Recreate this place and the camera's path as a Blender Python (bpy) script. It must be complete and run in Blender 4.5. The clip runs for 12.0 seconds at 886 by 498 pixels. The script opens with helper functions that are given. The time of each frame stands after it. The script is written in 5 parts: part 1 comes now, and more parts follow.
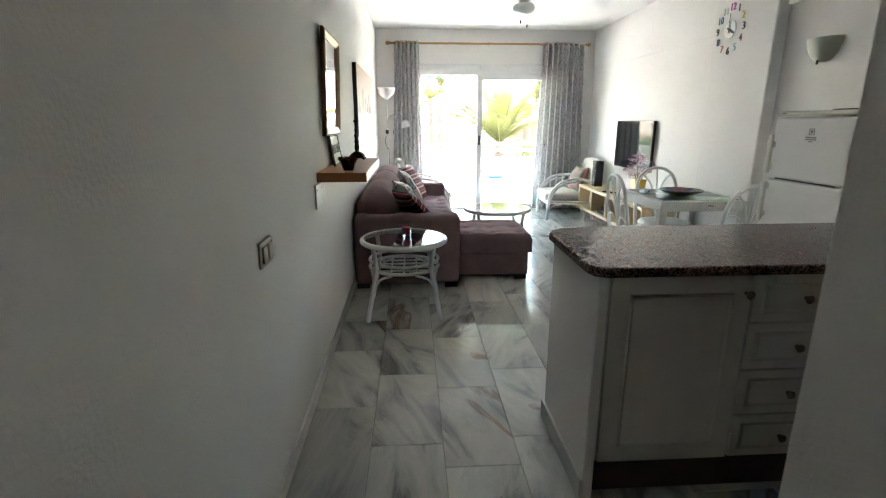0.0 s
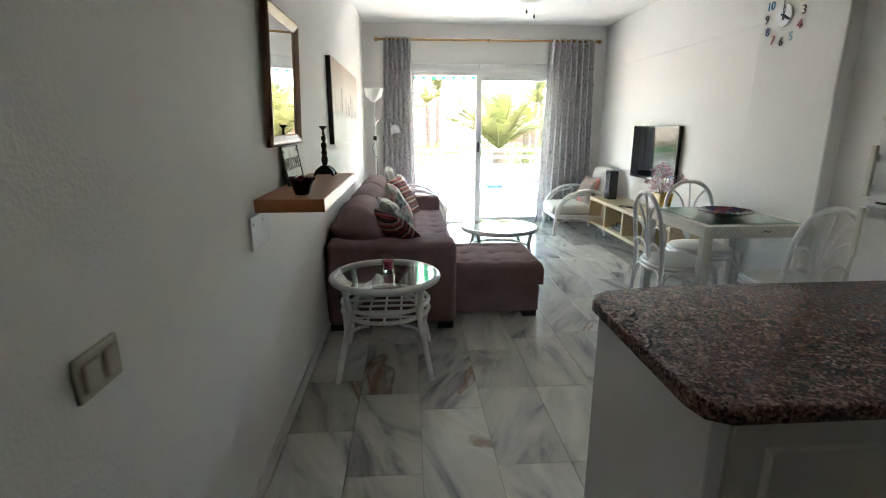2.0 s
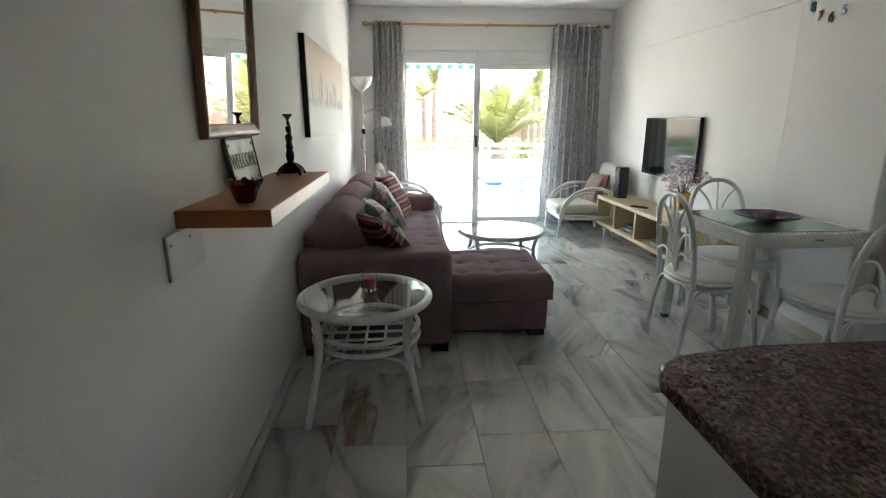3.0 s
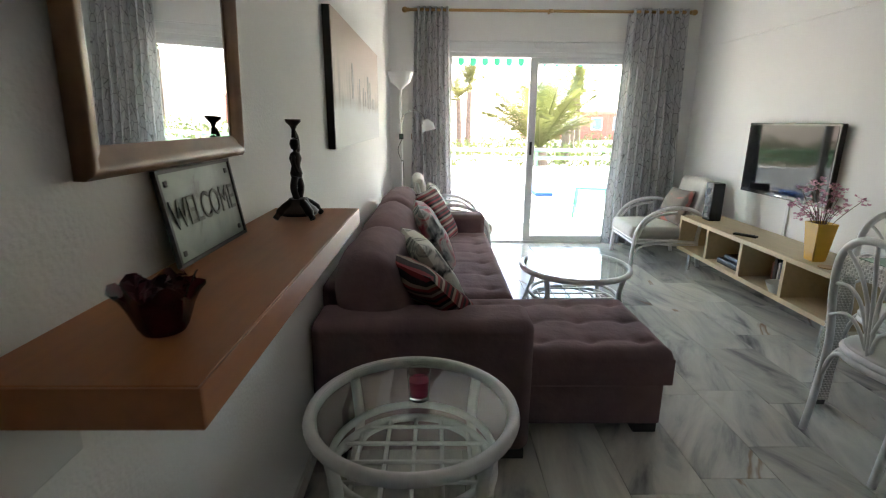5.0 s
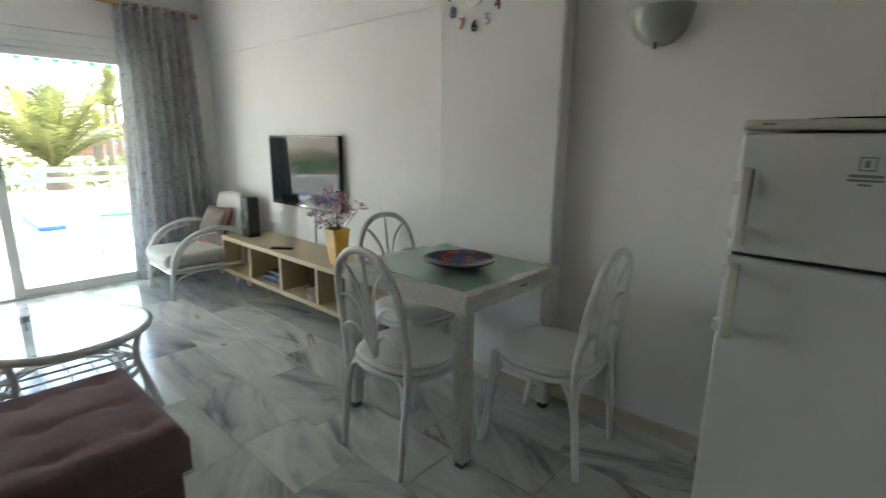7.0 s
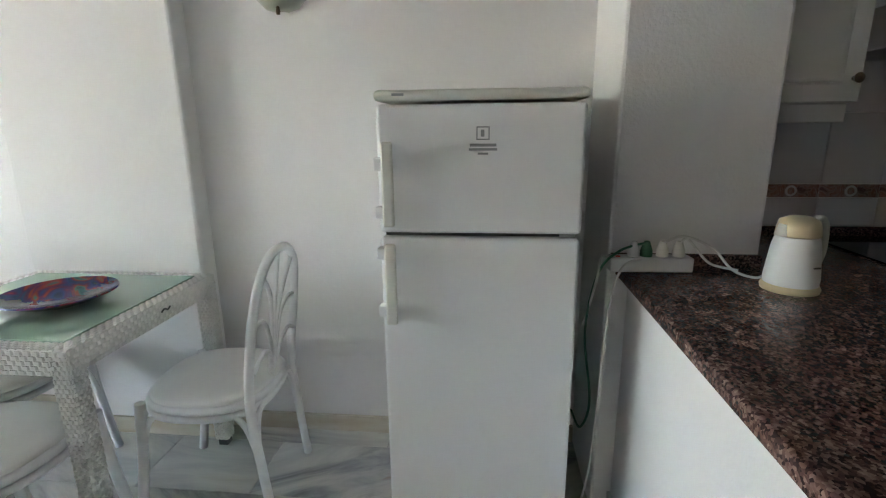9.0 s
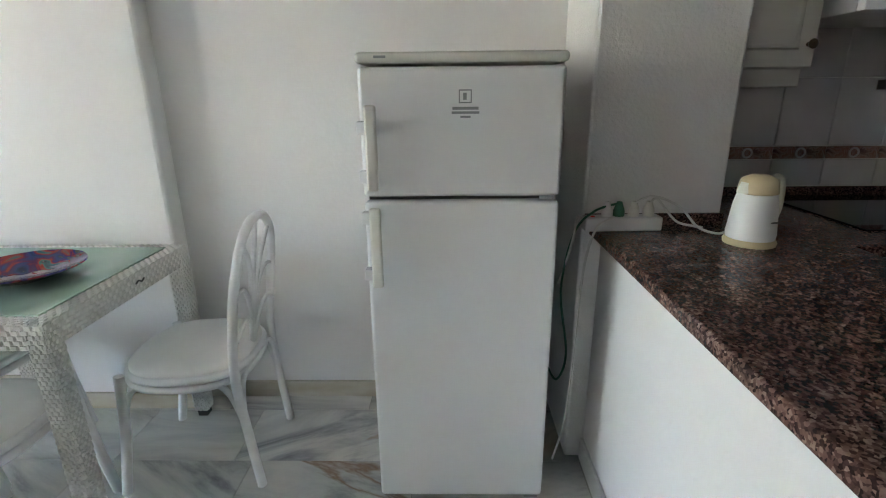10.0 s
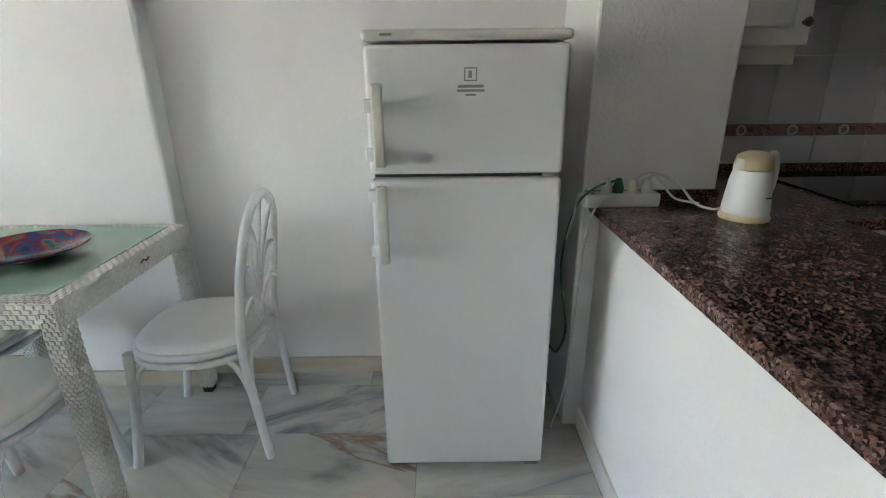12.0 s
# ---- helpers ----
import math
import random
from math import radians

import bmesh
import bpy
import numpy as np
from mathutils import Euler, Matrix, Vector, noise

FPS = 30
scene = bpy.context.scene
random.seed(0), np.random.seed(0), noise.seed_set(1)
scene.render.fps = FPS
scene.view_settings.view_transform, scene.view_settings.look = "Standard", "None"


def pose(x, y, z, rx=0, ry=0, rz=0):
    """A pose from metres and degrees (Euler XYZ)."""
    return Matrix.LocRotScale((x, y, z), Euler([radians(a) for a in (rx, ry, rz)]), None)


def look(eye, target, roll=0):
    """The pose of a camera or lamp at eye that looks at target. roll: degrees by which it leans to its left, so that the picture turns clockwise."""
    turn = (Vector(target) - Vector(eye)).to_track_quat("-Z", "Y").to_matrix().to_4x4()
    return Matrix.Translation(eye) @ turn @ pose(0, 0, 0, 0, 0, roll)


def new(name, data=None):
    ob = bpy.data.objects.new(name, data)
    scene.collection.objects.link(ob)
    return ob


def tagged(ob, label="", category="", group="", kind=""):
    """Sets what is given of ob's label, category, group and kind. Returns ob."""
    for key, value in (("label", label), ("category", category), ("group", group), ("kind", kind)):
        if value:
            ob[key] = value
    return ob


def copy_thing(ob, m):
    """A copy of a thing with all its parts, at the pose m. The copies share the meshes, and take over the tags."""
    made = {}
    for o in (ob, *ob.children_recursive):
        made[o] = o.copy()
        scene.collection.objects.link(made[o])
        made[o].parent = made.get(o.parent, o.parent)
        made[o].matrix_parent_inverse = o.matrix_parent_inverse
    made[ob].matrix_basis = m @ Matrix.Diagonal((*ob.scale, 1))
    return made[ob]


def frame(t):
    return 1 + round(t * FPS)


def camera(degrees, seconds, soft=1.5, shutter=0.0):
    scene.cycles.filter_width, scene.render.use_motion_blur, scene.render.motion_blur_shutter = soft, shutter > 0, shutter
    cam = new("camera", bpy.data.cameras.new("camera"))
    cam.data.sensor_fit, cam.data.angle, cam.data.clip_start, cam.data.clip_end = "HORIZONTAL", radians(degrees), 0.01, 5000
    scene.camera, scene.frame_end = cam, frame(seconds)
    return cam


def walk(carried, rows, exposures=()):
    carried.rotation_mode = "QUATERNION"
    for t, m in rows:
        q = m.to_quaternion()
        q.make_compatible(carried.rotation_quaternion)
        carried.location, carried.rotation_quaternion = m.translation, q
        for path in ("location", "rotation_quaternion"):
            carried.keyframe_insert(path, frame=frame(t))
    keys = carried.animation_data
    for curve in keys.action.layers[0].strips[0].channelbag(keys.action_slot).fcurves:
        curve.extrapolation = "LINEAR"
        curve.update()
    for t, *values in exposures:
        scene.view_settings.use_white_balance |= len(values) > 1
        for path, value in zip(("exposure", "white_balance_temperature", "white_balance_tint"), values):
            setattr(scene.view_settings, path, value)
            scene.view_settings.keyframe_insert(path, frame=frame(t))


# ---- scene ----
cam = camera(84.4, 12.0, soft=1.1, shutter=0.25)
PATH = [
    (0, (0.490, 0.715, 1.333), (0.612, 2.645, 0.826), -0.0),
    (0.5, (0.467, 0.916, 1.329), (0.591, 2.848, 0.826), 0.1),
    (1, (0.467, 1.161, 1.331), (0.595, 3.093, 0.831), 0.1),
    (1.5, (0.516, 1.345, 1.331), (0.644, 3.278, 0.835), 0.0),
    (2, (0.572, 1.458, 1.338), (0.703, 3.393, 0.848), -0.0),
    (2.5, (0.590, 1.701, 1.329), (0.735, 3.633, 0.832), 0.0),
    (3, (0.625, 1.938, 1.309), (0.768, 3.867, 0.800), 0.0),
    (3.2, (0.653, 2.056, 1.308), (0.790, 3.984, 0.794), -0.1),
    (4.8, (0.488, 2.769, 1.346), (0.519, 4.702, 0.832), 0.4),
    (5, (0.492, 2.838, 1.335), (0.520, 4.772, 0.827), 0.4),
    (5.5, (0.602, 2.980, 1.350), (0.670, 4.915, 0.850), 0.3),
    (6, (0.798, 2.994, 1.356), (1.262, 4.881, 0.881), -0.4),
    (6.5, (0.947, 3.118, 1.310), (1.955, 4.786, 0.862), 0.3),
    (7, (0.999, 3.135, 1.326), (2.448, 4.441, 0.885), 0.7),
    (7.5, (1.114, 3.065, 1.323), (2.817, 4.023, 0.896), -0.1),
    (9.3, (1.303, 3.179, 1.292), (3.229, 3.298, 0.767), -0.5),
    (9.5, (1.286, 3.194, 1.294), (3.205, 3.281, 0.737), -0.5),
    (10, (1.262, 3.212, 1.282), (3.169, 3.247, 0.681), -0.6),
    (10.5, (1.251, 3.228, 1.291), (3.143, 3.238, 0.644), -0.6),
    (11, (1.251, 3.248, 1.288), (3.141, 3.253, 0.634), -0.6),
    (11.5, (1.240, 3.267, 1.279), (3.127, 3.260, 0.615), -0.6),
    (12, (1.231, 3.256, 1.285), (3.111, 3.248, 0.603), -0.6),
]
# the film's own camera opens up away from the window
walk(cam, [(t, look(eye, target, roll)) for t, eye, target, roll in PATH],
     [(0, 5.05, 7300, 21), (1, 4.68, 7300, 21), (2, 4.68, 7300, 21), (2.7, 4.5, 7300, 21), (5.0, 4.12, 7400, 22), (5.5, 4.17, 7400, 22), (6, 3.97, 7300, 20), (6.5, 4.0, 7200, 18), (7.6, 4.48, 7250, 19), (9.3, 5.4, 6950, 22), (12, 5.42, 6950, 22)])

# ---- world and light ----
SUN_ELEV, SUN_AZ = radians(52), radians(60)
world = bpy.data.worlds.new("world")
scene.world = world
world.use_nodes = True
wn = world.node_tree.nodes
sky = wn.new("ShaderNodeTexSky")
sky.sky_type = "NISHITA"
sky.sun_disc = False
sky.sun_elevation = SUN_ELEV
sky.sun_rotation = SUN_AZ
wn["Background"].inputs["Strength"].default_value = 0.15
world.node_tree.links.new(sky.outputs[0], wn["Background"].inputs["Color"])
sun = new("sun", bpy.data.lights.new("sun", "SUN"))
sun.data.energy = 4.0
sun.data.angle = radians(0.5)
sun.data.color = (1.0, 0.95, 0.87)
# the sun stands over the terrace, to the east
sun.matrix_world = look((20, 20, 30), (20 - math.sin(SUN_AZ) * math.cos(SUN_ELEV), 20 - math.cos(SUN_AZ) * math.cos(SUN_ELEV), 30 - math.sin(SUN_ELEV)))


# ---- materials ----
def material(name, color, rough=0.5, metal=0.0, vary=0.08, scale=6.0, bump=0.0, bump_scale=60.0, spec=0.5, dark=None, coat=0.0, sheen=0.0, per_object=0.0, stretch=(1, 1, 1)):
    """A surface with a broad and a fine variation of its colour and a fine relief."""
    m = bpy.data.materials.new(name)
    m.use_nodes = True
    nt = m.node_tree
    b = nt.nodes["Principled BSDF"]
    b.inputs["Roughness"].default_value = rough
    b.inputs["Metallic"].default_value = metal
    b.inputs["Specular IOR Level"].default_value = spec
    b.inputs["Coat Weight"].default_value = coat
    b.inputs["Sheen Weight"].default_value = sheen
    tc = nt.nodes.new("ShaderNodeTexCoord")
    mp = nt.nodes.new("ShaderNodeMapping")
    mp.inputs["Scale"].default_value = stretch
    nt.links.new(tc.outputs["Object"], mp.inputs[0])
    n1 = nt.nodes.new("ShaderNodeTexNoise")
    n1.inputs["Scale"].default_value = scale
    n1.inputs["Detail"].default_value = 6
    nt.links.new(mp.outputs[0], n1.inputs["Vector"])
    ramp = nt.nodes.new("ShaderNodeValToRGB")
    d = dark if dark else tuple(c * (1 - 2 * vary) for c in color)
    ramp.color_ramp.elements[0].position, ramp.color_ramp.elements[1].position = 0.3, 0.7
    ramp.color_ramp.elements[0].color = (*d, 1)
    ramp.color_ramp.elements[1].color = (*color, 1)
    nt.links.new(n1.outputs["Fac"], ramp.inputs[0])
    out = ramp.outputs[0]
    if per_object:
        oi = nt.nodes.new("ShaderNodeObjectInfo")
        hsv = nt.nodes.new("ShaderNodeHueSaturation")
        mr = nt.nodes.new("ShaderNodeMapRange")
        mr.inputs["To Min"].default_value, mr.inputs["To Max"].default_value = 1 - per_object, 1 + per_object
        nt.links.new(oi.outputs["Random"], mr.inputs[0])
        nt.links.new(mr.outputs[0], hsv.inputs["Value"])
        nt.links.new(out, hsv.inputs["Color"])
        out = hsv.outputs[0]
    nt.links.new(out, b.inputs["Base Color"])
    if bump:
        n2 = nt.nodes.new("ShaderNodeTexNoise")
        n2.inputs["Scale"].default_value = bump_scale
        n2.inputs["Detail"].default_value = 4
        nt.links.new(mp.outputs[0], n2.inputs["Vector"])
        bp = nt.nodes.new("ShaderNodeBump")
        bp.inputs["Strength"].default_value = bump
        bp.inputs["Distance"].default_value = 0.01
        nt.links.new(n2.outputs["Fac"], bp.inputs["Height"])
        nt.links.new(bp.outputs[0], b.inputs["Normal"])
    return m


def ramp_of(nt, fac, stops):
    r = nt.nodes.new("ShaderNodeValToRGB")
    e = r.color_ramp.elements
    while len(e) < len(stops):
        e.new(0.5)
    for k, (p, c) in enumerate(stops):
        e[k].position = p
        e[k].color = (*c, 1)
    nt.links.new(fac, r.inputs[0])
    return r.outputs[0]


def marble_material():
    m = bpy.data.materials.new("veined_marble")
    m.use_nodes = True
    nt = m.node_tree
    b = nt.nodes["Principled BSDF"]
    b.inputs["Roughness"].default_value = 0.16
    tc = nt.nodes.new("ShaderNodeTexCoord")
    oi = nt.nodes.new("ShaderNodeObjectInfo")
    turn = nt.nodes.new("ShaderNodeMapRange")
    turn.inputs["To Min"].default_value, turn.inputs["To Max"].default_value = -0.6, 0.6
    nt.links.new(oi.outputs["Random"], turn.inputs[0])
    shift = nt.nodes.new("ShaderNodeMath")
    shift.operation = "MULTIPLY"
    shift.inputs[1].default_value = 91.0
    nt.links.new(oi.outputs["Random"], shift.inputs[0])
    rot = nt.nodes.new("ShaderNodeVectorRotate")
    rot.rotation_type = "Z_AXIS"
    nt.links.new(tc.outputs["Object"], rot.inputs["Vector"])
    nt.links.new(turn.outputs[0], rot.inputs["Angle"])
    add = nt.nodes.new("ShaderNodeVectorMath")
    nt.links.new(rot.outputs[0], add.inputs[0])
    nt.links.new(shift.outputs[0], add.inputs[1])
    mp = nt.nodes.new("ShaderNodeMapping")
    mp.inputs["Scale"].default_value = (3.6, 0.9, 1.0)
    nt.links.new(add.outputs[0], mp.inputs[0])
    n = nt.nodes.new("ShaderNodeTexNoise")
    n.inputs["Scale"].default_value = 1.5
    n.inputs["Detail"].default_value = 9
    n.inputs["Roughness"].default_value = 0.6
    n.inputs["Distortion"].default_value = 0.9
    nt.links.new(mp.outputs[0], n.inputs["Vector"])
    col = ramp_of(nt, n.outputs["Fac"], [(0.27, (0.13, 0.135, 0.14)), (0.37, (0.31, 0.315, 0.31)), (0.46, (0.49, 0.49, 0.455)), (0.62, (0.63, 0.625, 0.565)), (0.8, (0.50, 0.475, 0.395))])
    # rare rust-coloured veins
    n2 = nt.nodes.new("ShaderNodeTexNoise")
    n2.inputs["Scale"].default_value = 0.8
    n2.inputs["Detail"].default_value = 5
    n2.inputs["Distortion"].default_value = 1.2
    nt.links.new(mp.outputs[0], n2.inputs["Vector"])
    mask = ramp_of(nt, n2.outputs["Fac"], [(0.655, (0, 0, 0)), (0.68, (0.75, 0.75, 0.75)), (0.71, (0, 0, 0))])
    mix = nt.nodes.new("ShaderNodeMix")
    mix.data_type = "RGBA"
    nt.links.new(mask, mix.inputs["Factor"])
    nt.links.new(col, mix.inputs["A"])
    mix.inputs["B"].default_value = (0.24, 0.12, 0.05, 1)
    val = nt.nodes.new("ShaderNodeMapRange")
    val.inputs["To Min"].default_value, val.inputs["To Max"].default_value = 0.82, 1.12
    rnd = nt.nodes.new("ShaderNodeMath")
    rnd.operation = "FRACT"
    nt.links.new(shift.outputs[0], rnd.inputs[0])
    nt.links.new(rnd.outputs[0], val.inputs[0])
    hsv = nt.nodes.new("ShaderNodeHueSaturation")
    nt.links.new(val.outputs[0], hsv.inputs["Value"])
    nt.links.new(mix.outputs["Result"], hsv.inputs["Color"])
    nt.links.new(hsv.outputs[0], b.inputs["Base Color"])
    n3 = nt.nodes.new("ShaderNodeTexNoise")
    n3.inputs["Scale"].default_value = 5
    nt.links.new(tc.outputs["Object"], n3.inputs["Vector"])
    rr = nt.nodes.new("ShaderNodeMapRange")
    rr.inputs["To Min"].default_value, rr.inputs["To Max"].default_value = 0.1, 0.26
    nt.links.new(n3.outputs["Fac"], rr.inputs[0])
    nt.links.new(rr.outputs[0], b.inputs["Roughness"])
    return m


def granite_material():
    m = bpy.data.materials.new("brown_granite")
    m.use_nodes = True
    nt = m.node_tree
    b = nt.nodes["Principled BSDF"]
    b.inputs["Roughness"].default_value = 0.2
    b.inputs["Specular IOR Level"].default_value = 0.22
    tc = nt.nodes.new("ShaderNodeTexCoord")
    v = nt.nodes.new("ShaderNodeTexVoronoi")
    v.inputs["Scale"].default_value = 190
    nt.links.new(tc.outputs["Object"], v.inputs["Vector"])
    sep = nt.nodes.new("ShaderNodeSeparateColor")
    nt.links.new(v.outputs["Color"], sep.inputs[0])
    n = nt.nodes.new("ShaderNodeTexNoise")
    n.inputs["Scale"].default_value = 40
    n.inputs["Detail"].default_value = 5
    nt.links.new(tc.outputs["Object"], n.inputs["Vector"])
    mx = nt.nodes.new("ShaderNodeMath")
    mx.operation = "MULTIPLY_ADD"
    mx.inputs[1].default_value = 0.55
    nt.links.new(sep.outputs[0], mx.inputs[0])
    hn = nt.nodes.new("ShaderNodeMath")
    hn.operation = "MULTIPLY"
    hn.inputs[1].default_value = 0.42
    nt.links.new(n.outputs["Fac"], hn.inputs[0])
    nt.links.new(hn.outputs[0], mx.inputs[2])
    col = ramp_of(nt, mx.outputs[0], [(0.27, (0.030, 0.017, 0.016)), (0.40, (0.078, 0.040, 0.034)), (0.52, (0.135, 0.072, 0.058)), (0.66, (0.195, 0.115, 0.092)), (0.80, (0.33, 0.22, 0.175))])
    nt.links.new(col, b.inputs["Base Color"])
    return m


def glass_material(name, color=(0.92, 0.97, 0.95), rough=0.0, clear=0.0):
    """Real glass; clear: share of light that goes straight through, for thin panes."""
    m = bpy.data.materials.new(name)
    m.use_nodes = True
    nt = m.node_tree
    b = nt.nodes["Principled BSDF"]
    b.inputs["Base Color"].default_value = (*color, 1)
    b.inputs["Roughness"].default_value = rough
    b.inputs["Transmission Weight"].default_value = 1.0
    b.inputs["IOR"].default_value = 1.45
    if clear:
        tr = nt.nodes.new("ShaderNodeBsdfTransparent")
        tr.inputs[0].default_value = (*color, 1)
        mx = nt.nodes.new("ShaderNodeMixShader")
        mx.inputs[0].default_value = 1 - clear
        nt.links.new(tr.outputs[0], mx.inputs[1])
        gl = nt.nodes.new("ShaderNodeBsdfGlossy")
        gl.inputs["Roughness"].default_value = 0.02
        nt.links.new(gl.outputs[0], mx.inputs[2])
        # gloss that grows towards grazing angles, alike on both sides of the sheet
        lw = nt.nodes.new("ShaderNodeLayerWeight")
        lw.inputs[0].default_value = 0.5
        pw = nt.nodes.new("ShaderNodeMath")
        pw.operation = "POWER"
        pw.inputs[1].default_value = 4.0
        nt.links.new(lw.outputs["Facing"], pw.inputs[0])
        ma = nt.nodes.new("ShaderNodeMath")
        ma.operation = "MULTIPLY_ADD"
        ma.inputs[1].default_value, ma.inputs[2].default_value = 0.9, 0.045
        nt.links.new(pw.outputs[0], ma.inputs[0])
        nt.links.new(ma.outputs[0], mx.inputs[0])
        nt.links.new(mx.outputs[0], nt.nodes["Material Output"].inputs[0])
    return m


def stripes_material(name, colors, scale, rough=0.9, distort=0.4, axis="X"):
    """Woven stripes of several colours."""
    m = bpy.data.materials.new(name)
    m.use_nodes = True
    nt = m.node_tree
    b = nt.nodes["Principled BSDF"]
    b.inputs["Roughness"].default_value = rough
    b.inputs["Specular IOR Level"].default_value = 0.15
    tc = nt.nodes.new("ShaderNodeTexCoord")
    w = nt.nodes.new("ShaderNodeTexWave")
    w.wave_profile = "SAW"
    w.bands_direction = axis
    w.inputs["Scale"].default_value = scale
    w.inputs["Distortion"].default_value = distort
    nt.links.new(tc.outputs["Object"], w.inputs["Vector"])
    k = len(colors)
    r = nt.nodes.new("ShaderNodeValToRGB")
    r.color_ramp.interpolation = "CONSTANT"
    e = r.color_ramp.elements
    while len(e) < k:
        e.new(0.5)
    for i, c in enumerate(colors):
        e[i].position = i / k
        e[i].color = (*c, 1)
    nt.links.new(w.outputs["Fac"], r.inputs[0])
    nt.links.new(r.outputs[0], b.inputs["Base Color"])
    return m


def print_material(name, stops, scale, rough=0.85, detail=4.0, distort=1.0, bump=0.0):
    """A printed or mottled surface, its colours in patches."""
    m = bpy.data.materials.new(name)
    m.use_nodes = True
    nt = m.node_tree
    b = nt.nodes["Principled BSDF"]
    b.inputs["Roughness"].default_value = rough
    b.inputs["Specular IOR Level"].default_value = 0.25
    tc = nt.nodes.new("ShaderNodeTexCoord")
    n = nt.nodes.new("ShaderNodeTexNoise")
    n.inputs["Scale"].default_value = scale
    n.inputs["Detail"].default_value = detail
    n.inputs["Distortion"].default_value = distort
    nt.links.new(tc.outputs["Object"], n.inputs["Vector"])
    nt.links.new(ramp_of(nt, n.outputs["Fac"], stops), b.inputs["Base Color"])
    return m


def curtain_material():
    """Grey cloth with a thin drawn pattern of twigs."""
    m = bpy.data.materials.new("twig_curtain_cloth")
    m.use_nodes = True
    nt = m.node_tree
    b = nt.nodes["Principled BSDF"]
    b.inputs["Roughness"].default_value = 0.9
    b.inputs["Specular IOR Level"].default_value = 0.1
    tc = nt.nodes.new("ShaderNodeTexCoord")
    mp = nt.nodes.new("ShaderNodeMapping")
    mp.inputs["Rotation"].default_value = (0, 0.5, 0.4)
    mp.inputs["Scale"].default_value = (1.5, 0.6, 0.7)
    nt.links.new(tc.outputs["UV"], mp.inputs[0])
    v = nt.nodes.new("ShaderNodeTexVoronoi")
    v.feature = "DISTANCE_TO_EDGE"
    v.inputs["Scale"].default_value = 17
    nt.links.new(mp.outputs[0], v.inputs["Vector"])
    col = ramp_of(nt, v.outputs["Distance"], [(0.0, (0.25, 0.25, 0.255)), (0.016, (0.31, 0.31, 0.315)), (0.032, (0.68, 0.68, 0.685)), (1.0, (0.73, 0.73, 0.735))])
    nt.links.new(col, b.inputs["Base Color"])
    tl = nt.nodes.new("ShaderNodeBsdfTranslucent")
    nt.links.new(col, tl.inputs[0])
    mx = nt.nodes.new("ShaderNodeMixShader")
    mx.inputs[0].default_value = 0.45
    nt.links.new(b.outputs[0], mx.inputs[1])
    nt.links.new(tl.outputs[0], mx.inputs[2])
    nt.links.new(mx.outputs[0], nt.nodes["Material Output"].inputs[0])
    return m


PLASTER = material("rough_white_plaster", (0.85, 0.84, 0.815), 0.85, vary=0.02, scale=2.5, bump=0.27, bump_scale=100, spec=0.25)
SMOOTHED = material("smooth_white_plaster", (0.85, 0.84, 0.815), 0.8, vary=0.02, scale=1.6, bump=0.10, bump_scale=70, spec=0.25)
CEIL = material("ceiling_paint", (0.87, 0.87, 0.85), 0.9, vary=0.015, scale=2, bump=0.25, bump_scale=60, spec=0.2)
MARBLE = marble_material()
GROUT = material("grey_grout", (0.22, 0.215, 0.20), 0.9)
SKIRT = material("skirting_marble", (0.62, 0.59, 0.51), 0.35, vary=0.1, scale=7, dark=(0.50, 0.42, 0.27), stretch=(0.6, 0.6, 2))
SKIRTW = material("painted_skirting", (0.72, 0.71, 0.68), 0.5, vary=0.04)
GRANITE = granite_material()
CABINET = material("cream_lacquered_wood", (0.74, 0.72, 0.65), 0.38, vary=0.025, scale=3, bump=0.04, bump_scale=120)
PLINTH = material("dark_brown_plinth", (0.055, 0.03, 0.022), 0.4, vary=0.2, scale=12)
KNOB = material("aged_bronze", (0.16, 0.12, 0.08), 0.35, 0.9, vary=0.2, scale=40)
WHITEGOODS = material("white_enamel", (0.80, 0.805, 0.79), 0.32, vary=0.01, scale=4, bump=0.02, bump_scale=260)
FRIDGE_TRIM = material("ivory_plastic", (0.74, 0.73, 0.65), 0.4, vary=0.02)
GASKET = material("grey_gasket", (0.10, 0.10, 0.095), 0.7)
CHROME = material("brushed_steel", (0.62, 0.62, 0.62), 0.25, 1.0, vary=0.03)
SOFA = material("mauve_microfibre", (0.255, 0.170, 0.174), 0.95, vary=0.10, scale=9, bump=0.25, bump_scale=35, spec=0.10, sheen=0.04)
SOFA_FOOT = material("black_plastic", (0.015, 0.015, 0.015), 0.45)
RATTAN = material("white_painted_cane", (0.80, 0.80, 0.785), 0.3, vary=0.03, scale=20, bump=0.08, bump_scale=50)
WEAVE = material("white_woven_plastic", (0.74, 0.73, 0.68), 0.35, vary=0.06, scale=30, bump=0.05)
SEATPAD = material("offwhite_vinyl_seat", (0.78, 0.77, 0.73), 0.45, vary=0.03, scale=8, bump=0.05, bump_scale=140)
LINEN = material("offwhite_linen", (0.60, 0.575, 0.53), 0.95, vary=0.05, scale=14, bump=0.2, bump_scale=90, spec=0.1)
BIRCH = material("birch_veneer", (0.60, 0.47, 0.29), 0.45, vary=0.06, scale=5, bump=0.03, stretch=(6, 1, 6))
BEECH = material("orange_beech_shelf", (0.48, 0.175, 0.062), 0.38, vary=0.08, scale=6, stretch=(8, 1, 8))
PINE = material("varnished_pine_pole", (0.55, 0.32, 0.12), 0.35, vary=0.1, scale=9)
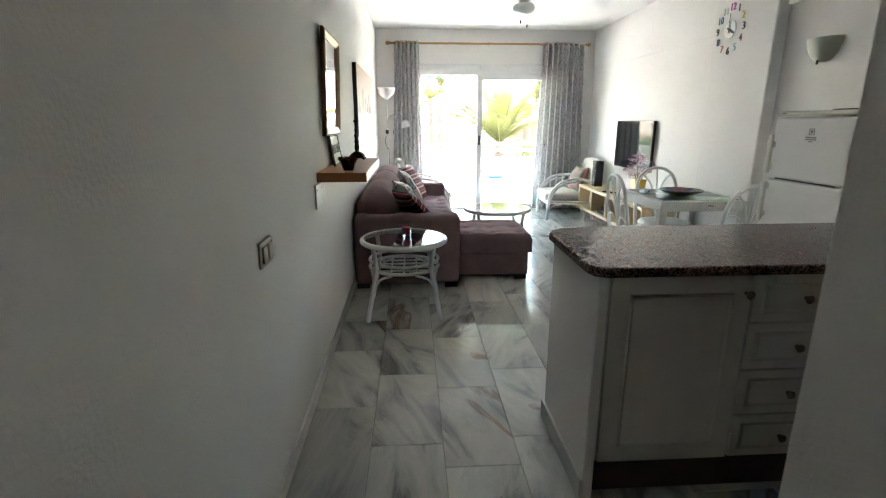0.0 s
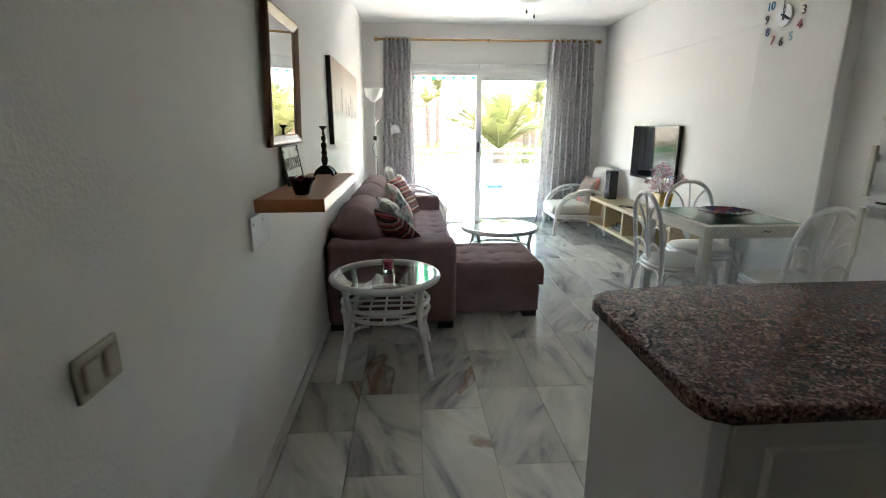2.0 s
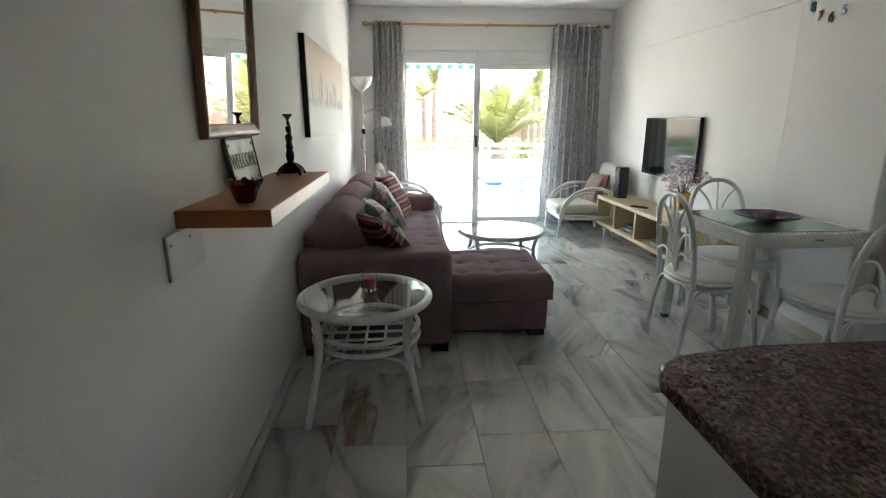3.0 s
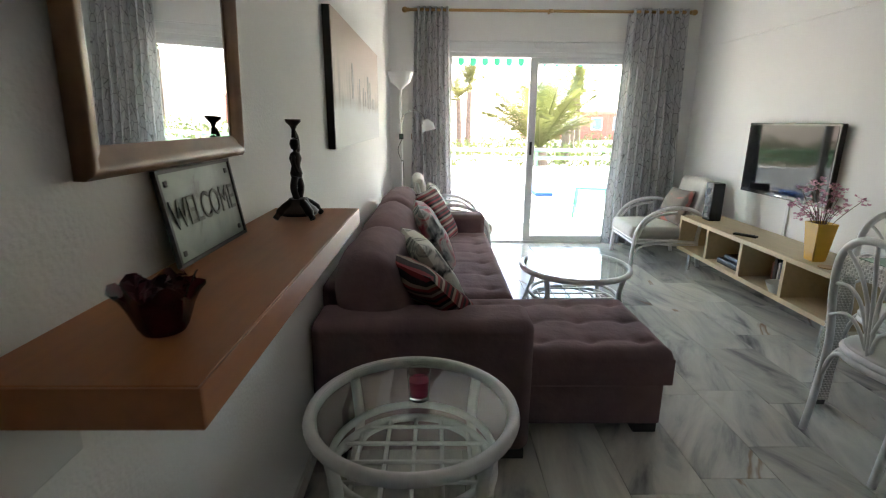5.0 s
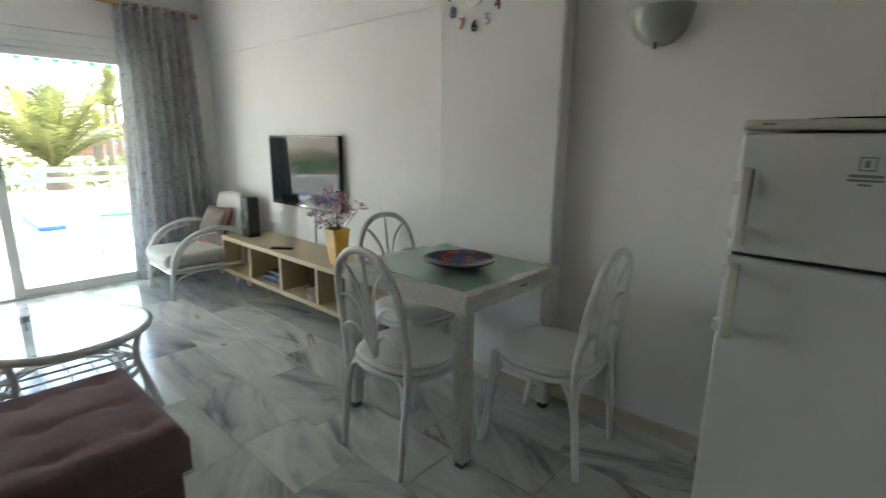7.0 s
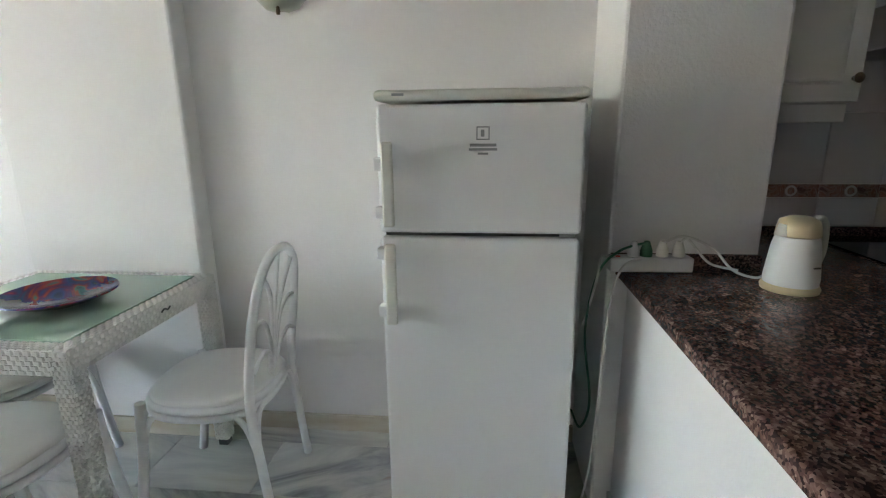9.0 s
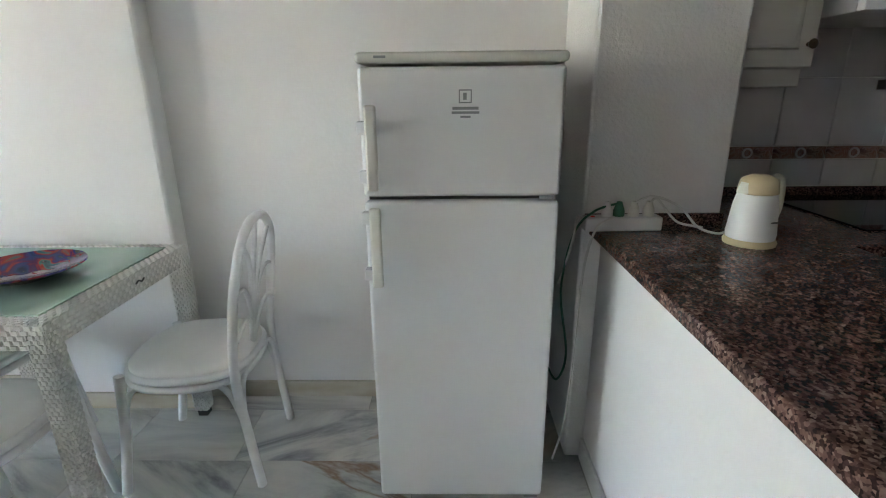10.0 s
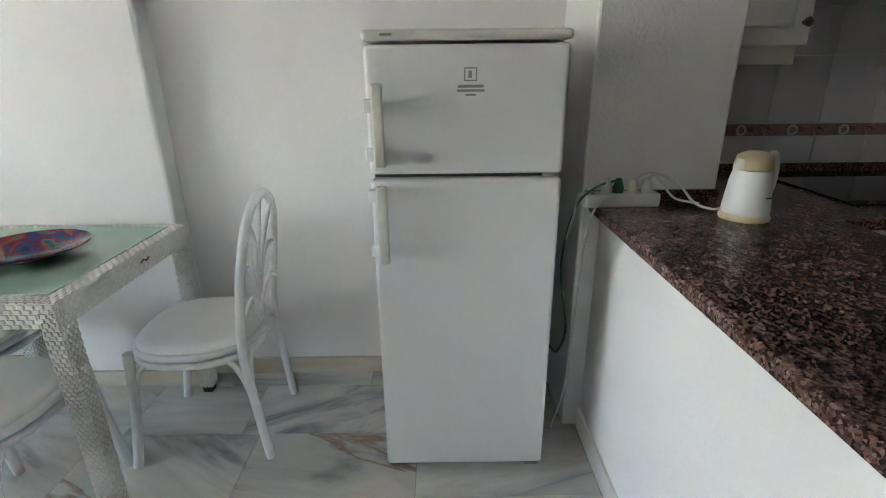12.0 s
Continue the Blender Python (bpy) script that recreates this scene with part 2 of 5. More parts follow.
GOLDWOOD = material("bronze_gilt_wood", (0.30, 0.155, 0.075), 0.35, vary=0.18, scale=15, metal=0.1)
MIRROR = material("mirror_silver", (0.93, 0.94, 0.93), 0.01, 1.0, vary=0.0)
BLACK = material("black_gloss_plastic", (0.012, 0.012, 0.013), 0.22)
SCREEN = material("television_glass", (0.004, 0.004, 0.005), 0.05, spec=0.2, vary=0.0)
BRONZE = material("dark_cast_bronze", (0.035, 0.024, 0.018), 0.4, 0.6, vary=0.3, scale=35, bump=0.2)
GLASS = glass_material("clear_glass", clear=1.0)
TUMBLER = glass_material("tumbler_glass", (0.95, 0.97, 0.96))
TABLEGLASS = glass_material("table_glass", (0.94, 0.98, 0.96), clear=1.0)
FROST = material("frosted_lamp_glass", (0.84, 0.84, 0.82), 0.4, vary=0.01)
GREENGLASS = material("backpainted_green_glass", (0.33, 0.47, 0.375), 0.06, vary=0.03, scale=3, coat=0.2)
ALU = material("white_lacquered_aluminium", (0.80, 0.80, 0.79), 0.4, vary=0.02)
CURTAIN = curtain_material()
STRIPES = stripes_material("striped_cushion_cloth", [(0.22, 0.035, 0.04), (0.035, 0.025, 0.025), (0.30, 0.24, 0.20), (0.26, 0.05, 0.05), (0.10, 0.045, 0.04), (0.34, 0.25, 0.21), (0.16, 0.03, 0.035), (0.05, 0.03, 0.03)], 2.6, distort=0.5)
FLORAL = print_material("floral_print_cloth", [(0.30, (0.03, 0.03, 0.035)), (0.40, (0.22, 0.24, 0.24)), (0.5, (0.55, 0.54, 0.50)), (0.62, (0.52, 0.16, 0.18)), (0.74, (0.25, 0.05, 0.07))], 9)
FLORAL2 = print_material("grey_leaf_print_cloth", [(0.34, (0.05, 0.05, 0.05)), (0.43, (0.30, 0.30, 0.29)), (0.5, (0.60, 0.59, 0.54)), (0.7, (0.66, 0.65, 0.60))], 10)
YELLOW = material("yellow_glazed_ceramic", (0.76, 0.44, 0.045), 0.3, vary=0.06, scale=6, coat=0.3)
PINK = material("pink_silk_petals", (0.68, 0.36, 0.45), 0.8, vary=0.12, scale=30, per_object=0.2)
TWIG = material("brown_twig", (0.16, 0.09, 0.06), 0.8)
REDGLASS = material("ruby_bowl", (0.10, 0.012, 0.018), 0.25, vary=0.3, scale=30)
CANDLE = material("pink_candle_wax", (0.62, 0.04, 0.12), 0.5, vary=0.08, scale=20)
SWITCH = material("aged_cream_switch", (0.50, 0.46, 0.36), 0.45, vary=0.04)
SOCKET = material("white_switch", (0.78, 0.78, 0.76), 0.4)
CABLEW = material("white_cable", (0.75, 0.74, 0.70), 0.5)
CABLEG = material("green_cable", (0.02, 0.13, 0.07), 0.5)


# ---- building helpers ----
def box(bm, x0, x1, y0, y1, z0, z1, bevel=0.0, seg=2):
    r = bmesh.ops.create_cube(bm, size=1.0, matrix=Matrix.Translation(((x0 + x1) / 2, (y0 + y1) / 2, (z0 + z1) / 2)) @ Matrix.Diagonal((x1 - x0, y1 - y0, z1 - z0, 1)))
    if bevel:
        es = list({e for v in r["verts"] for e in v.link_edges})
        bmesh.ops.bevel(bm, geom=es, offset=bevel, segments=seg, profile=0.5, affect="EDGES")
    return bm


def bx(*a, **k):
    return box(bmesh.new(), *a, **k)


def smooth_path(points, steps=6, closed=False):
    """A smooth curve through a few points."""
    p = [Vector(q) for q in points]
    n = len(p)
    out = []
    for i in range(n if closed else n - 1):
        a, b, c, d = (p[(i + k - 1) % n] if closed else p[min(max(i + k - 1, 0), n - 1)] for k in range(4))
        for s in range(steps):
            t = s / steps
            out.append(0.5 * ((2 * b) + (c - a) * t + (2 * a - 5 * b + 4 * c - d) * t * t + (3 * b - a - 3 * c + d) * t ** 3))
    if not closed:
        out.append(p[-1])
    return out


def tube(bm, pts, r, sides=8, closed=False):
    """A round bar along points; r may be one radius or one for each point."""
    pts = [Vector(q) for q in pts]
    n = len(pts)
    rings = []
    up = Vector((0, 0, 1))
    for i, q in enumerate(pts):
        a, b = (pts[i - 1], pts[(i + 1) % n]) if closed else (pts[max(i - 1, 0)], pts[min(i + 1, n - 1)])
        d = (b - a).normalized()
        if i == 0:
            up = Vector((0, 0, 1)) if abs(d.z) < 0.9 else Vector((1, 0, 0))
        s = d.cross(up).normalized()
        up = s.cross(d).normalized()
        rr = r[i] if isinstance(r, (list, tuple)) else r
        rings.append([bm.verts.new(q + (s * math.cos(2 * math.pi * k / sides) + up * math.sin(2 * math.pi * k / sides)) * rr) for k in range(sides)])
    for i in range(n if closed else n - 1):
        a, b = rings[i], rings[(i + 1) % n]
        for k in range(sides):
            bm.faces.new((a[k], a[(k + 1) % sides], b[(k + 1) % sides], b[k]))
    if not closed:
        bm.faces.new(rings[0][::-1])
        bm.faces.new(rings[-1])
    return bm


def lathe(bm, profile, sides=32, at=(0, 0, 0), squash=1.0):
    """A turned body from (radius, height) pairs."""
    rings = [[bm.verts.new((at[0] + r * math.cos(2 * math.pi * k / sides), at[1] + r * squash * math.sin(2 * math.pi * k / sides), at[2] + z)) for k in range(sides)] for r, z in profile]
    for a, b in zip(rings, rings[1:]):
        for k in range(sides):
            bm.faces.new((a[k], a[(k + 1) % sides], b[(k + 1) % sides], b[k]))
    if profile[0][0] > 1e-4:
        bm.faces.new(rings[0][::-1])
    if profile[-1][0] > 1e-4:
        bm.faces.new(rings[-1])
    return bm


def cushion(bm, w, d, h, m=Matrix(), puff=0.35, n=14, wrinkle=0.0, seed=0.0):
    """A stuffed pillow of width w, depth d, thickness h about the origin, with pinched corners."""
    grid = {}
    for side in (1, -1):
        for i in range(n + 1):
            for j in range(n + 1):
                u, v = 2 * i / n - 1, 2 * j / n - 1
                edge = max(0.0, (1 - abs(u) ** 2.4) * (1 - abs(v) ** 2.4)) ** puff
                pin = 1 - 0.07 * (1 - abs(u) ** 2) * abs(v) ** 3
                pin2 = 1 - 0.07 * (1 - abs(v) ** 2) * abs(u) ** 3
                p = Vector((u * w / 2 * pin2, v * d / 2 * pin, side * h / 2 * edge))
                if wrinkle:
                    p.z += side * edge * wrinkle * noise.noise(Vector((p.x * 9 + seed, p.y * 9, seed)))
                rim = i in (0, n) or j in (0, n)
                if rim and side < 0:
                    grid[side, i, j] = grid[1, i, j]
                else:
                    grid[side, i, j] = bm.verts.new(m @ p)
    for side in (1, -1):
        for i in range(n):
            for j in range(n):
                q = [grid[side, i, j], grid[side, i + 1, j], grid[side, i + 1, j + 1], grid[side, i, j + 1]]
                bm.faces.new(q if side > 0 else q[::-1])
    return bm


def mesh_object(name, bm, mat, smooth=True):
    me = bpy.data.meshes.new(name)
    bmesh.ops.recalc_face_normals(bm, faces=bm.faces)
    bm.to_mesh(me)
    bm.free()
    if smooth:
        me.shade_smooth()
        me.set_sharp_from_angle(angle=radians(50))
    if mat:
        me.materials.append(mat)
    ob = new(name, me)
    if smooth and len(me.polygons) < 3000:
        # flat faces keep their own normals beside rounded edges
        wn_mod = ob.modifiers.new("weighted_normal", "WEIGHTED_NORMAL")
        wn_mod.keep_sharp = True
    return ob


def part(name, bm, mat, parent, label="", smooth=True):
    ob = mesh_object(name, bm, mat, smooth)
    ob.parent = parent
    return tagged(ob, label) if label else ob


def thing(name, label, category, at=(0, 0, 0), rz=0, group=""):
    ob = new(name)
    ob.empty_display_size = 0.1
    ob.matrix_basis = pose(*at, 0, 0, rz)
    return tagged(ob, label, category, group)


def solid(name, bm, mat, label, category, at=None, rz=0, group="", kind="", smooth=True):
    ob = mesh_object(name, bm, mat, smooth)
    if at:
        ob.matrix_basis = pose(*at, 0, 0, rz)
    return tagged(ob, label, category, group, kind)


def setting(name, bm, mat, label, category, smooth=False):
    return solid(name, bm, mat, label, category, kind="structure", smooth=smooth)


# ---- structure ----
CEIL_Z, NORTH = 2.60, 8.2
setting("wall_west", bx(-0.14, 0.0, -1.2, NORTH + 0.2, 0, CEIL_Z), PLASTER, "long rough white plaster wall of the hall and living room", "wall")
setting("wall_hall", bx(1.15, 1.27, -1.2, 1.425, 0, CEIL_Z), PLASTER, "short plaster wall between hall and kitchen", "wall")
setting("wall_south", bx(0.0, 3.5, -1.32, -1.2, 0, CEIL_Z), PLASTER, "plain plaster wall closing the hall and kitchen", "wall")
bm = bx(3.20, 3.42, 5.04, NORTH, 0, 2.06)
box(bm, 3.186, 3.42, 5.04, NORTH, 2.06, CEIL_Z)
setting("wall_east", bm, SMOOTHED, "white plaster wall behind the television with a shallow beam above", "wall")
setting("pillar", bx(3.065, 3.42, 4.29, 5.04, 0, CEIL_Z, bevel=0.012), SMOOTHED, "plastered pillar standing proud of the wall, with a clock", "pillar")
setting("wall_recess", bx(3.155, 3.42, 2.80, 4.29, 0, CEIL_Z), SMOOTHED, "white plaster wall behind the fridge", "wall")
setting("column", bx(2.765, 3.42, 2.37, 2.80, 0, CEIL_Z, bevel=0.01), PLASTER, "plastered column at the end of the counter", "column")
setting("wall_kitchen", bx(3.22, 3.42, -1.2, 2.37, 0, CEIL_Z), PLASTER, "kitchen wall behind the tiles", "wall")
bm = bx(0, 0.60, NORTH, NORTH + 0.2, 0, CEIL_Z)
box(bm, 2.64, 3.42, NORTH, NORTH + 0.2, 0, CEIL_Z)
box(bm, 0.60, 2.64, NORTH, NORTH + 0.2, 2.115, CEIL_Z)
setting("wall_north", bm, SMOOTHED, "white end wall with the wide terrace door opening", "wall")
setting("ceiling", bx(-0.14, 3.42, -1.32, NORTH + 0.2, CEIL_Z, CEIL_Z + 0.12), CEIL, "flat white painted ceiling", "ceiling")
setting("baseboard_west", bx(0.0, 0.011, -1.2, NORTH, 0.0, 0.07), SKIRTW, "low pale skirting along the long wall", "baseboard")
setting("baseboard_recess", bx(3.143, 3.155, 2.80, 4.29, 0.0, 0.075), SKIRT, "yellowed marble skirting", "baseboard")
setting("baseboard_pillar", bx(3.054, 3.065, 4.282, 5.04, 0.0, 0.075), SKIRT, "yellowed marble skirting round the pillar", "baseboard")
setting("baseboard_east", bx(3.189, 3.20, 5.04, NORTH, 0.0, 0.075), SKIRT, "yellowed marble skirting", "baseboard")
floor = setting("floor", bx(-0.14, 3.5, -1.32, NORTH + 0.2, -0.12, -0.004), GROUT, "floor of large polished veined marble slabs", "floor")

# terrace door: frame, fixed glazed panel, shutter box above
door = setting("window_1", bx(0.60, 2.64, NORTH + 0.02, NORTH + 0.12, 1.975, 2.02), ALU, "white aluminium sliding terrace door standing open", "sliding door")
part("window_frame", bx(0.60, 0.65, NORTH + 0.02, NORTH + 0.12, 0.0, 1.975), ALU, door)
part("window_frame", bx(2.59, 2.64, NORTH + 0.02, NORTH + 0.12, 0.0, 1.975), ALU, door)
part("window_sill", bx(0.65, 2.59, NORTH + 0.02, NORTH + 0.12, 0.0, 0.022), ALU, door)
panel = part("sliding_panel", bx(1.475, 1.555, NORTH + 0.045, NORTH + 0.085, 0.022, 1.975, bevel=0.004), ALU, door)
for k, (x0, x1, z0, z1) in enumerate(((2.52, 2.59, 0.022, 1.975), (1.555, 2.52, 0.022, 0.075), (1.555, 2.52, 1.915, 1.975))):
    part("rail", bx(x0, x1, NORTH + 0.045, NORTH + 0.085, z0, z1, bevel=0.004), ALU, panel)
part("pane", bx(1.555, 2.52, NORTH + 0.062, NORTH + 0.068, 0.075, 1.915), GLASS, panel).visible_shadow = False
part("latch", bx(1.50, 1.525, NORTH + 0.03, NORTH + 0.045, 0.98, 1.12, bevel=0.004), SOFA_FOOT, panel)
shut = setting("trim", bx(0.60, 2.64, NORTH - 0.012, NORTH + 0.14, 2.02, 2.06), ALU, "white roller shutter box boards above the door", "shutter box")
part("board", bx(0.60, 1.50, NORTH - 0.008, NORTH + 0.10, 2.06, 2.115, bevel=0.004), ALU, shut)
part("board", bx(1.505, 2.64, NORTH - 0.012, NORTH + 0.10, 2.06, 2.115, bevel=0.004), ALU, shut)
part("ledge", bx(0.58, 2.66, NORTH - 0.028, NORTH, 2.115, 2.13, bevel=0.004), ALU, shut)


# ---- curtains ----
def curtain(x0, x1, folds, seed, z0, z1, flare):
    bm = bmesh.new()
    uv = bm.loops.layers.uv.new("uv")
    nx, nz = folds * 10, 26
    rows = []
    for j in range(nz + 1):
        t = j / nz
        z = z1 + (z0 - z1) * t
        row = []
        for i in range(nx + 1):
            s = i / nx
            ph = 2 * math.pi * folds * s
            amp = 0.050 * (0.8 + 0.3 * noise.noise(Vector((s * 5, seed, 0)))) * (1 - 0.15 * t)
            x = x0 + (x1 - x0) * s + flare * t * (s - 0.5) + 0.012 * t * noise.noise(Vector((s * 7, t * 2, seed)))
            y = math.sin(ph + 0.5 * t * noise.noise(Vector((s * 3, t * 1.5, seed + 4)))) * amp + 0.015 * t * noise.noise(Vector((s * 6, t * 3, seed + 9)))
            row.append(bm.verts.new((x, y, z)))
        rows.append(row)
    for j in range(nz):
        for i in range(nx):
            f = bm.faces.new((rows[j][i], rows[j][i + 1], rows[j + 1][i + 1], rows[j + 1][i]))
            for lp, (a, b) in zip(f.loops, ((i, j), (i + 1, j), (i + 1, j + 1), (i, j + 1))):
                lp[uv].uv = (a / nx * (x1 - x0) * 2.4, 2.3 * b / nz)
    return bm


ROD_Y, ROD_Z = 8.10, 2.392
for name, a, b, n, sd, fl in (("curtain", 0.27, 0.61, 6, 1.0, 0.12), ("curtain", 2.40, 3.00, 8, 7.0, 0.16)):
    c = curtain(a, b, n, sd, 0.03, 2.42, fl)
    ob = solid(name, c, CURTAIN, "grey floor-length eyelet curtain with a twig pattern, drawn aside", "curtain", (0, ROD_Y, 0), group="terrace curtains")
    sol = ob.modifiers.new("cloth", "SOLIDIFY")
    sol.thickness = 0.003
rod = thing("curtain_rod", "varnished pine curtain pole with turned ends", "curtain rod", (0, ROD_Y, ROD_Z))
part("pole", tube(bmesh.new(), [(0.22, 0, 0), (3.01, 0, 0)], 0.014, 12), PINE, rod)
for x, s in ((0.22, -1), (3.01, 1)):
    part("finial", lathe(bmesh.new(), [(0.014, 0), (0.022, 0.01), (0.016, 0.02), (0.026, 0.035), (0.028, 0.05), (0.018, 0.068), (0.001, 0.074)], 14), PINE, rod).matrix_basis = pose(x, 0, 0, 0, 90 * s, 0)
for x in (0.36, 1.62, 2.93):
    bm = tube(bmesh.new(), [(x, 0, 0), (x, 0.1, 0)], 0.012, 8)
    lathe(bm, [(0.028, -0.012), (0.028, 0.012)], 14, (x, 0, 0))
    part("bracket", bm, PINE, rod)


# ---- fridge ----
BADGE = material("grey_print", (0.30, 0.31, 0.31), 0.5)


def fridge():
    f = thing("fridge", "white two-door fridge with top freezer, bar handles and ivory lid", "fridge", (2.55, 2.922, 0))
    W, H, D = 0.525, 1.385, 0.565
    part("body", bx(0.055, D, 0.004, W - 0.004, 0.0, 1.352, bevel=0.006), WHITEGOODS, f)
    part("top", bx(-0.004, D, -0.004, W + 0.004, 1.358, H, bevel=0.012, seg=3), FRIDGE_TRIM, f, "ivory plastic top")
    part("gasket", bx(0.044, 0.055, 0.008, W - 0.008, 0.03, 1.352), GASKET, f)
    for z0, z1 in ((1.022, 1.351), (0.025, 1.010)):
        d = part("door", bx(0.0, 0.044, 0.0, W, z0, z1, bevel=0.012, seg=3), WHITEGOODS, f)
        hz0, hz1 = (1.045, 1.26) if z0 > 1 else (0.775, 1.0)
        hb = bx(-0.043, -0.025, W - 0.048, W - 0.018, hz0, hz1, bevel=0.007, seg=3)
        h = part("handle", hb, FRIDGE_TRIM, d)
        for hz in ((hz0 + 0.035), (hz1 - 0.055) if z0 > 1 else (hz1 - 0.03)):
            part("mount", bx(-0.03, 0.002, W - 0.03, W + 0.004, hz - 0.016, hz + 0.016, bevel=0.004), ALU, d)
        if z0 > 1:
            bm = bmesh.new()
            for a in ((0.237, 0.240, 1.262, 1.295), (0.267, 0.270, 1.262, 1.295), (0.240, 0.267, 1.262, 1.265), (0.240, 0.267, 1.292, 1.295), (0.250, 0.259, 1.270, 1.287)):
                box(bm, -0.0022, 0.0002, *a)
            part("badge", bm, BADGE, d, "grey square badge")
            bm = bx(-0.0032, -0.0008, 0.218, 0.288, 1.236, 1.242)
            box(bm, -0.0032, -0.0008, 0.22, 0.286, 1.246, 1.253)
            box(bm, -0.0032, -0.0008, 0.24, 0.266, 1.226, 1.231)
            part("lettering", bm, BADGE, d, "unreadable grey lettering")
        part("hinge", bx(0.006, 0.03, 0.012, 0.055, z0 - 0.010, z0 + 0.001), CHROME, d)
    part("plate", bx(-0.0068, -0.0038, W - 0.075, W - 0.045, 1.370, 1.376), BADGE, f, "small printed model name")
    bm = bmesh.new()
    lathe(bm, [(0.13, 0.0), (0.15, 0.006), (0.15, 0.010), (0.001, 0.012)], 28, (0.3, 0.27, H))
    part("tray", bm, BLACK, f, "thin dark tray lying on top")
    return f


fridge()


# ---- peninsula counter ----
def raised_panel(bm, x0, x1, z0, z1, y, t=0.018, rim=0.05):
    """A milled cabinet front facing -y with a sunken field and a raised middle."""
    box(bm, x0, x1, y, y + t, z0, z1, bevel=0.004)
    def frame_loop(a0, a1, b0, b1, yy):
        return [bm.verts.new(p) for p in ((a0, yy, b0), (a1, yy, b0), (a1, yy, b1), (a0, yy, b1))]
    lv = [frame_loop(x0 + rim + s, x1 - rim - s, z0 + rim + s, z1 - rim - s, y + dy) for s, dy in ((0, -0.0002), (0.006, -0.008), (0.013, -0.0025), (0.018, -0.0025), (0.044, -0.013))]
    for a, b in zip(lv, lv[1:]):
        for k in range(4):
            bm.faces.new((a[k], a[(k + 1) % 4], b[(k + 1) % 4], b[k]))
    bm.faces.new(lv[-1])
    return bm


def knob(parent, x, y, z, m=None):
    bm = lathe(bmesh.new(), [(0.007, 0), (0.006, 0.012), (0.013, 0.018), (0.015, 0.024), (0.010, 0.030), (0.001, 0.032)], 14)
    k = part("knob", bm, KNOB, parent, "aged bronze knob")
    k.matrix_basis = m if m else pose(x, y, z, 90, 0, 0)


def worktop():
    bm = bmesh.new()
    outline = [(1.055, 2.66), (1.050, 2.20), (1.062, 2.155), (1.10, 2.135), (2.52, 2.135), (2.52, 0.6), (3.22, 0.6), (3.22, 2.367), (2.762, 2.367), (2.762, 2.775), (1.30, 2.765), (1.12, 2.735), (1.07, 2.70)]
    lo = [bm.verts.new((x, y, 0.857)) for x, y in outline]
    f = bm.faces.new(lo)
    r = bmesh.ops.extrude_face_region(bm, geom=[f])
    up = [v for v in r["geom"] if isinstance(v, bmesh.types.BMVert)]
    bmesh.ops.translate(bm, verts=up, vec=(0, 0, 0.031))
    es = [e for e in bm.edges if all(v in up for v in e.verts)]
    bmesh.ops.bevel(bm, geom=es, offset=0.008, segments=2, profile=0.5, affect="EDGES")
    t = solid("worktop", bm, GRANITE, "polished brown speckled granite worktop", "worktop")
    part("upstand", bx(2.745, 2.762, 2.37, 2.795, WT, WT + 0.036, bevel=0.003), GRANITE, t)
    part("upstand", bx(3.197, 3.214, 0.6, 2.364, WT, WT + 0.034, bevel=0.003), GRANITE, t)
    return t


WT = 0.8885
worktop()
pen = setting("half_wall", bx(1.085, 1.124, 2.17, 2.69, 0.0, 0.856, bevel=0.006), SMOOTHED, "white plastered half wall carrying the counter", "half wall")
part("back_panel", bx(1.124, 2.764, 2.68, 2.735, 0.0, 0.856), SMOOTHED, pen)
part("baseboard", bx(1.072, 1.085, 2.165, 2.70, 0.0, 0.085, bevel=0.003), SKIRTW, pen)
part("baseboard", bx(1.124, 2.764, 2.735, 2.748, 0.0, 0.085, bevel=0.003), SKIRTW, pen)
base = thing("base_cabinet", "cream kitchen base cabinet with one panelled door", "cabinet", (0, 0, 0))
part("body", bx(1.126, 1.606, 2.188, 2.678, 0.15, 0.852), CABINET, base)
d = part("door", raised_panel(bmesh.new(), 1.129, 1.604, 0.155, 0.85, 2.168, rim=0.062), CABINET, base)
knob(d, 1.582, 2.167, 0.785)
part("plinth", bx(1.126, 1.606, 2.215, 2.235, 0.0, 0.149), PLINTH, base, "dark brown plinth")
dr = thing("drawer_cabinet", "cream kitchen drawer unit with four drawers", "cabinet", (0, 0, 0))
part("body", bx(1.608, 1.956, 2.188, 2.678, 0.15, 0.852), CABINET, dr)
for z0, z1 in ((0.158, 0.325), (0.33, 0.50), (0.505, 0.675), (0.68, 0.848)):
    d = part("drawer", raised_panel(bmesh.new(), 1.611, 1.953, z0, z1, 2.168, rim=0.03), CABINET, dr)
    knob(d, 1.782, 2.160, (z0 + z1) / 2 + 0.004)
part("plinth", bx(1.608, 1.956, 2.215, 2.235, 0.0, 0.149), PLINTH, dr, "dark brown plinth")
bc = thing("corner_cabinet", "cream kitchen corner base cabinet", "cabinet", (0, 0, 0))
part("body", bx(1.958, 2.55, 2.188, 2.678, 0.0, 0.852), CABINET, bc)
ov = thing("oven", "white built-in oven with dark vent slots under the hob", "oven", (0, 0, 0))
part("body", bx(2.55, 3.15, 1.32, 1.96, 0.10, 0.852), WHITEGOODS, ov)
part("door", bx(2.532, 2.549, 1.325, 1.955, 0.14, 0.66, bevel=0.004), WHITEGOODS, ov)
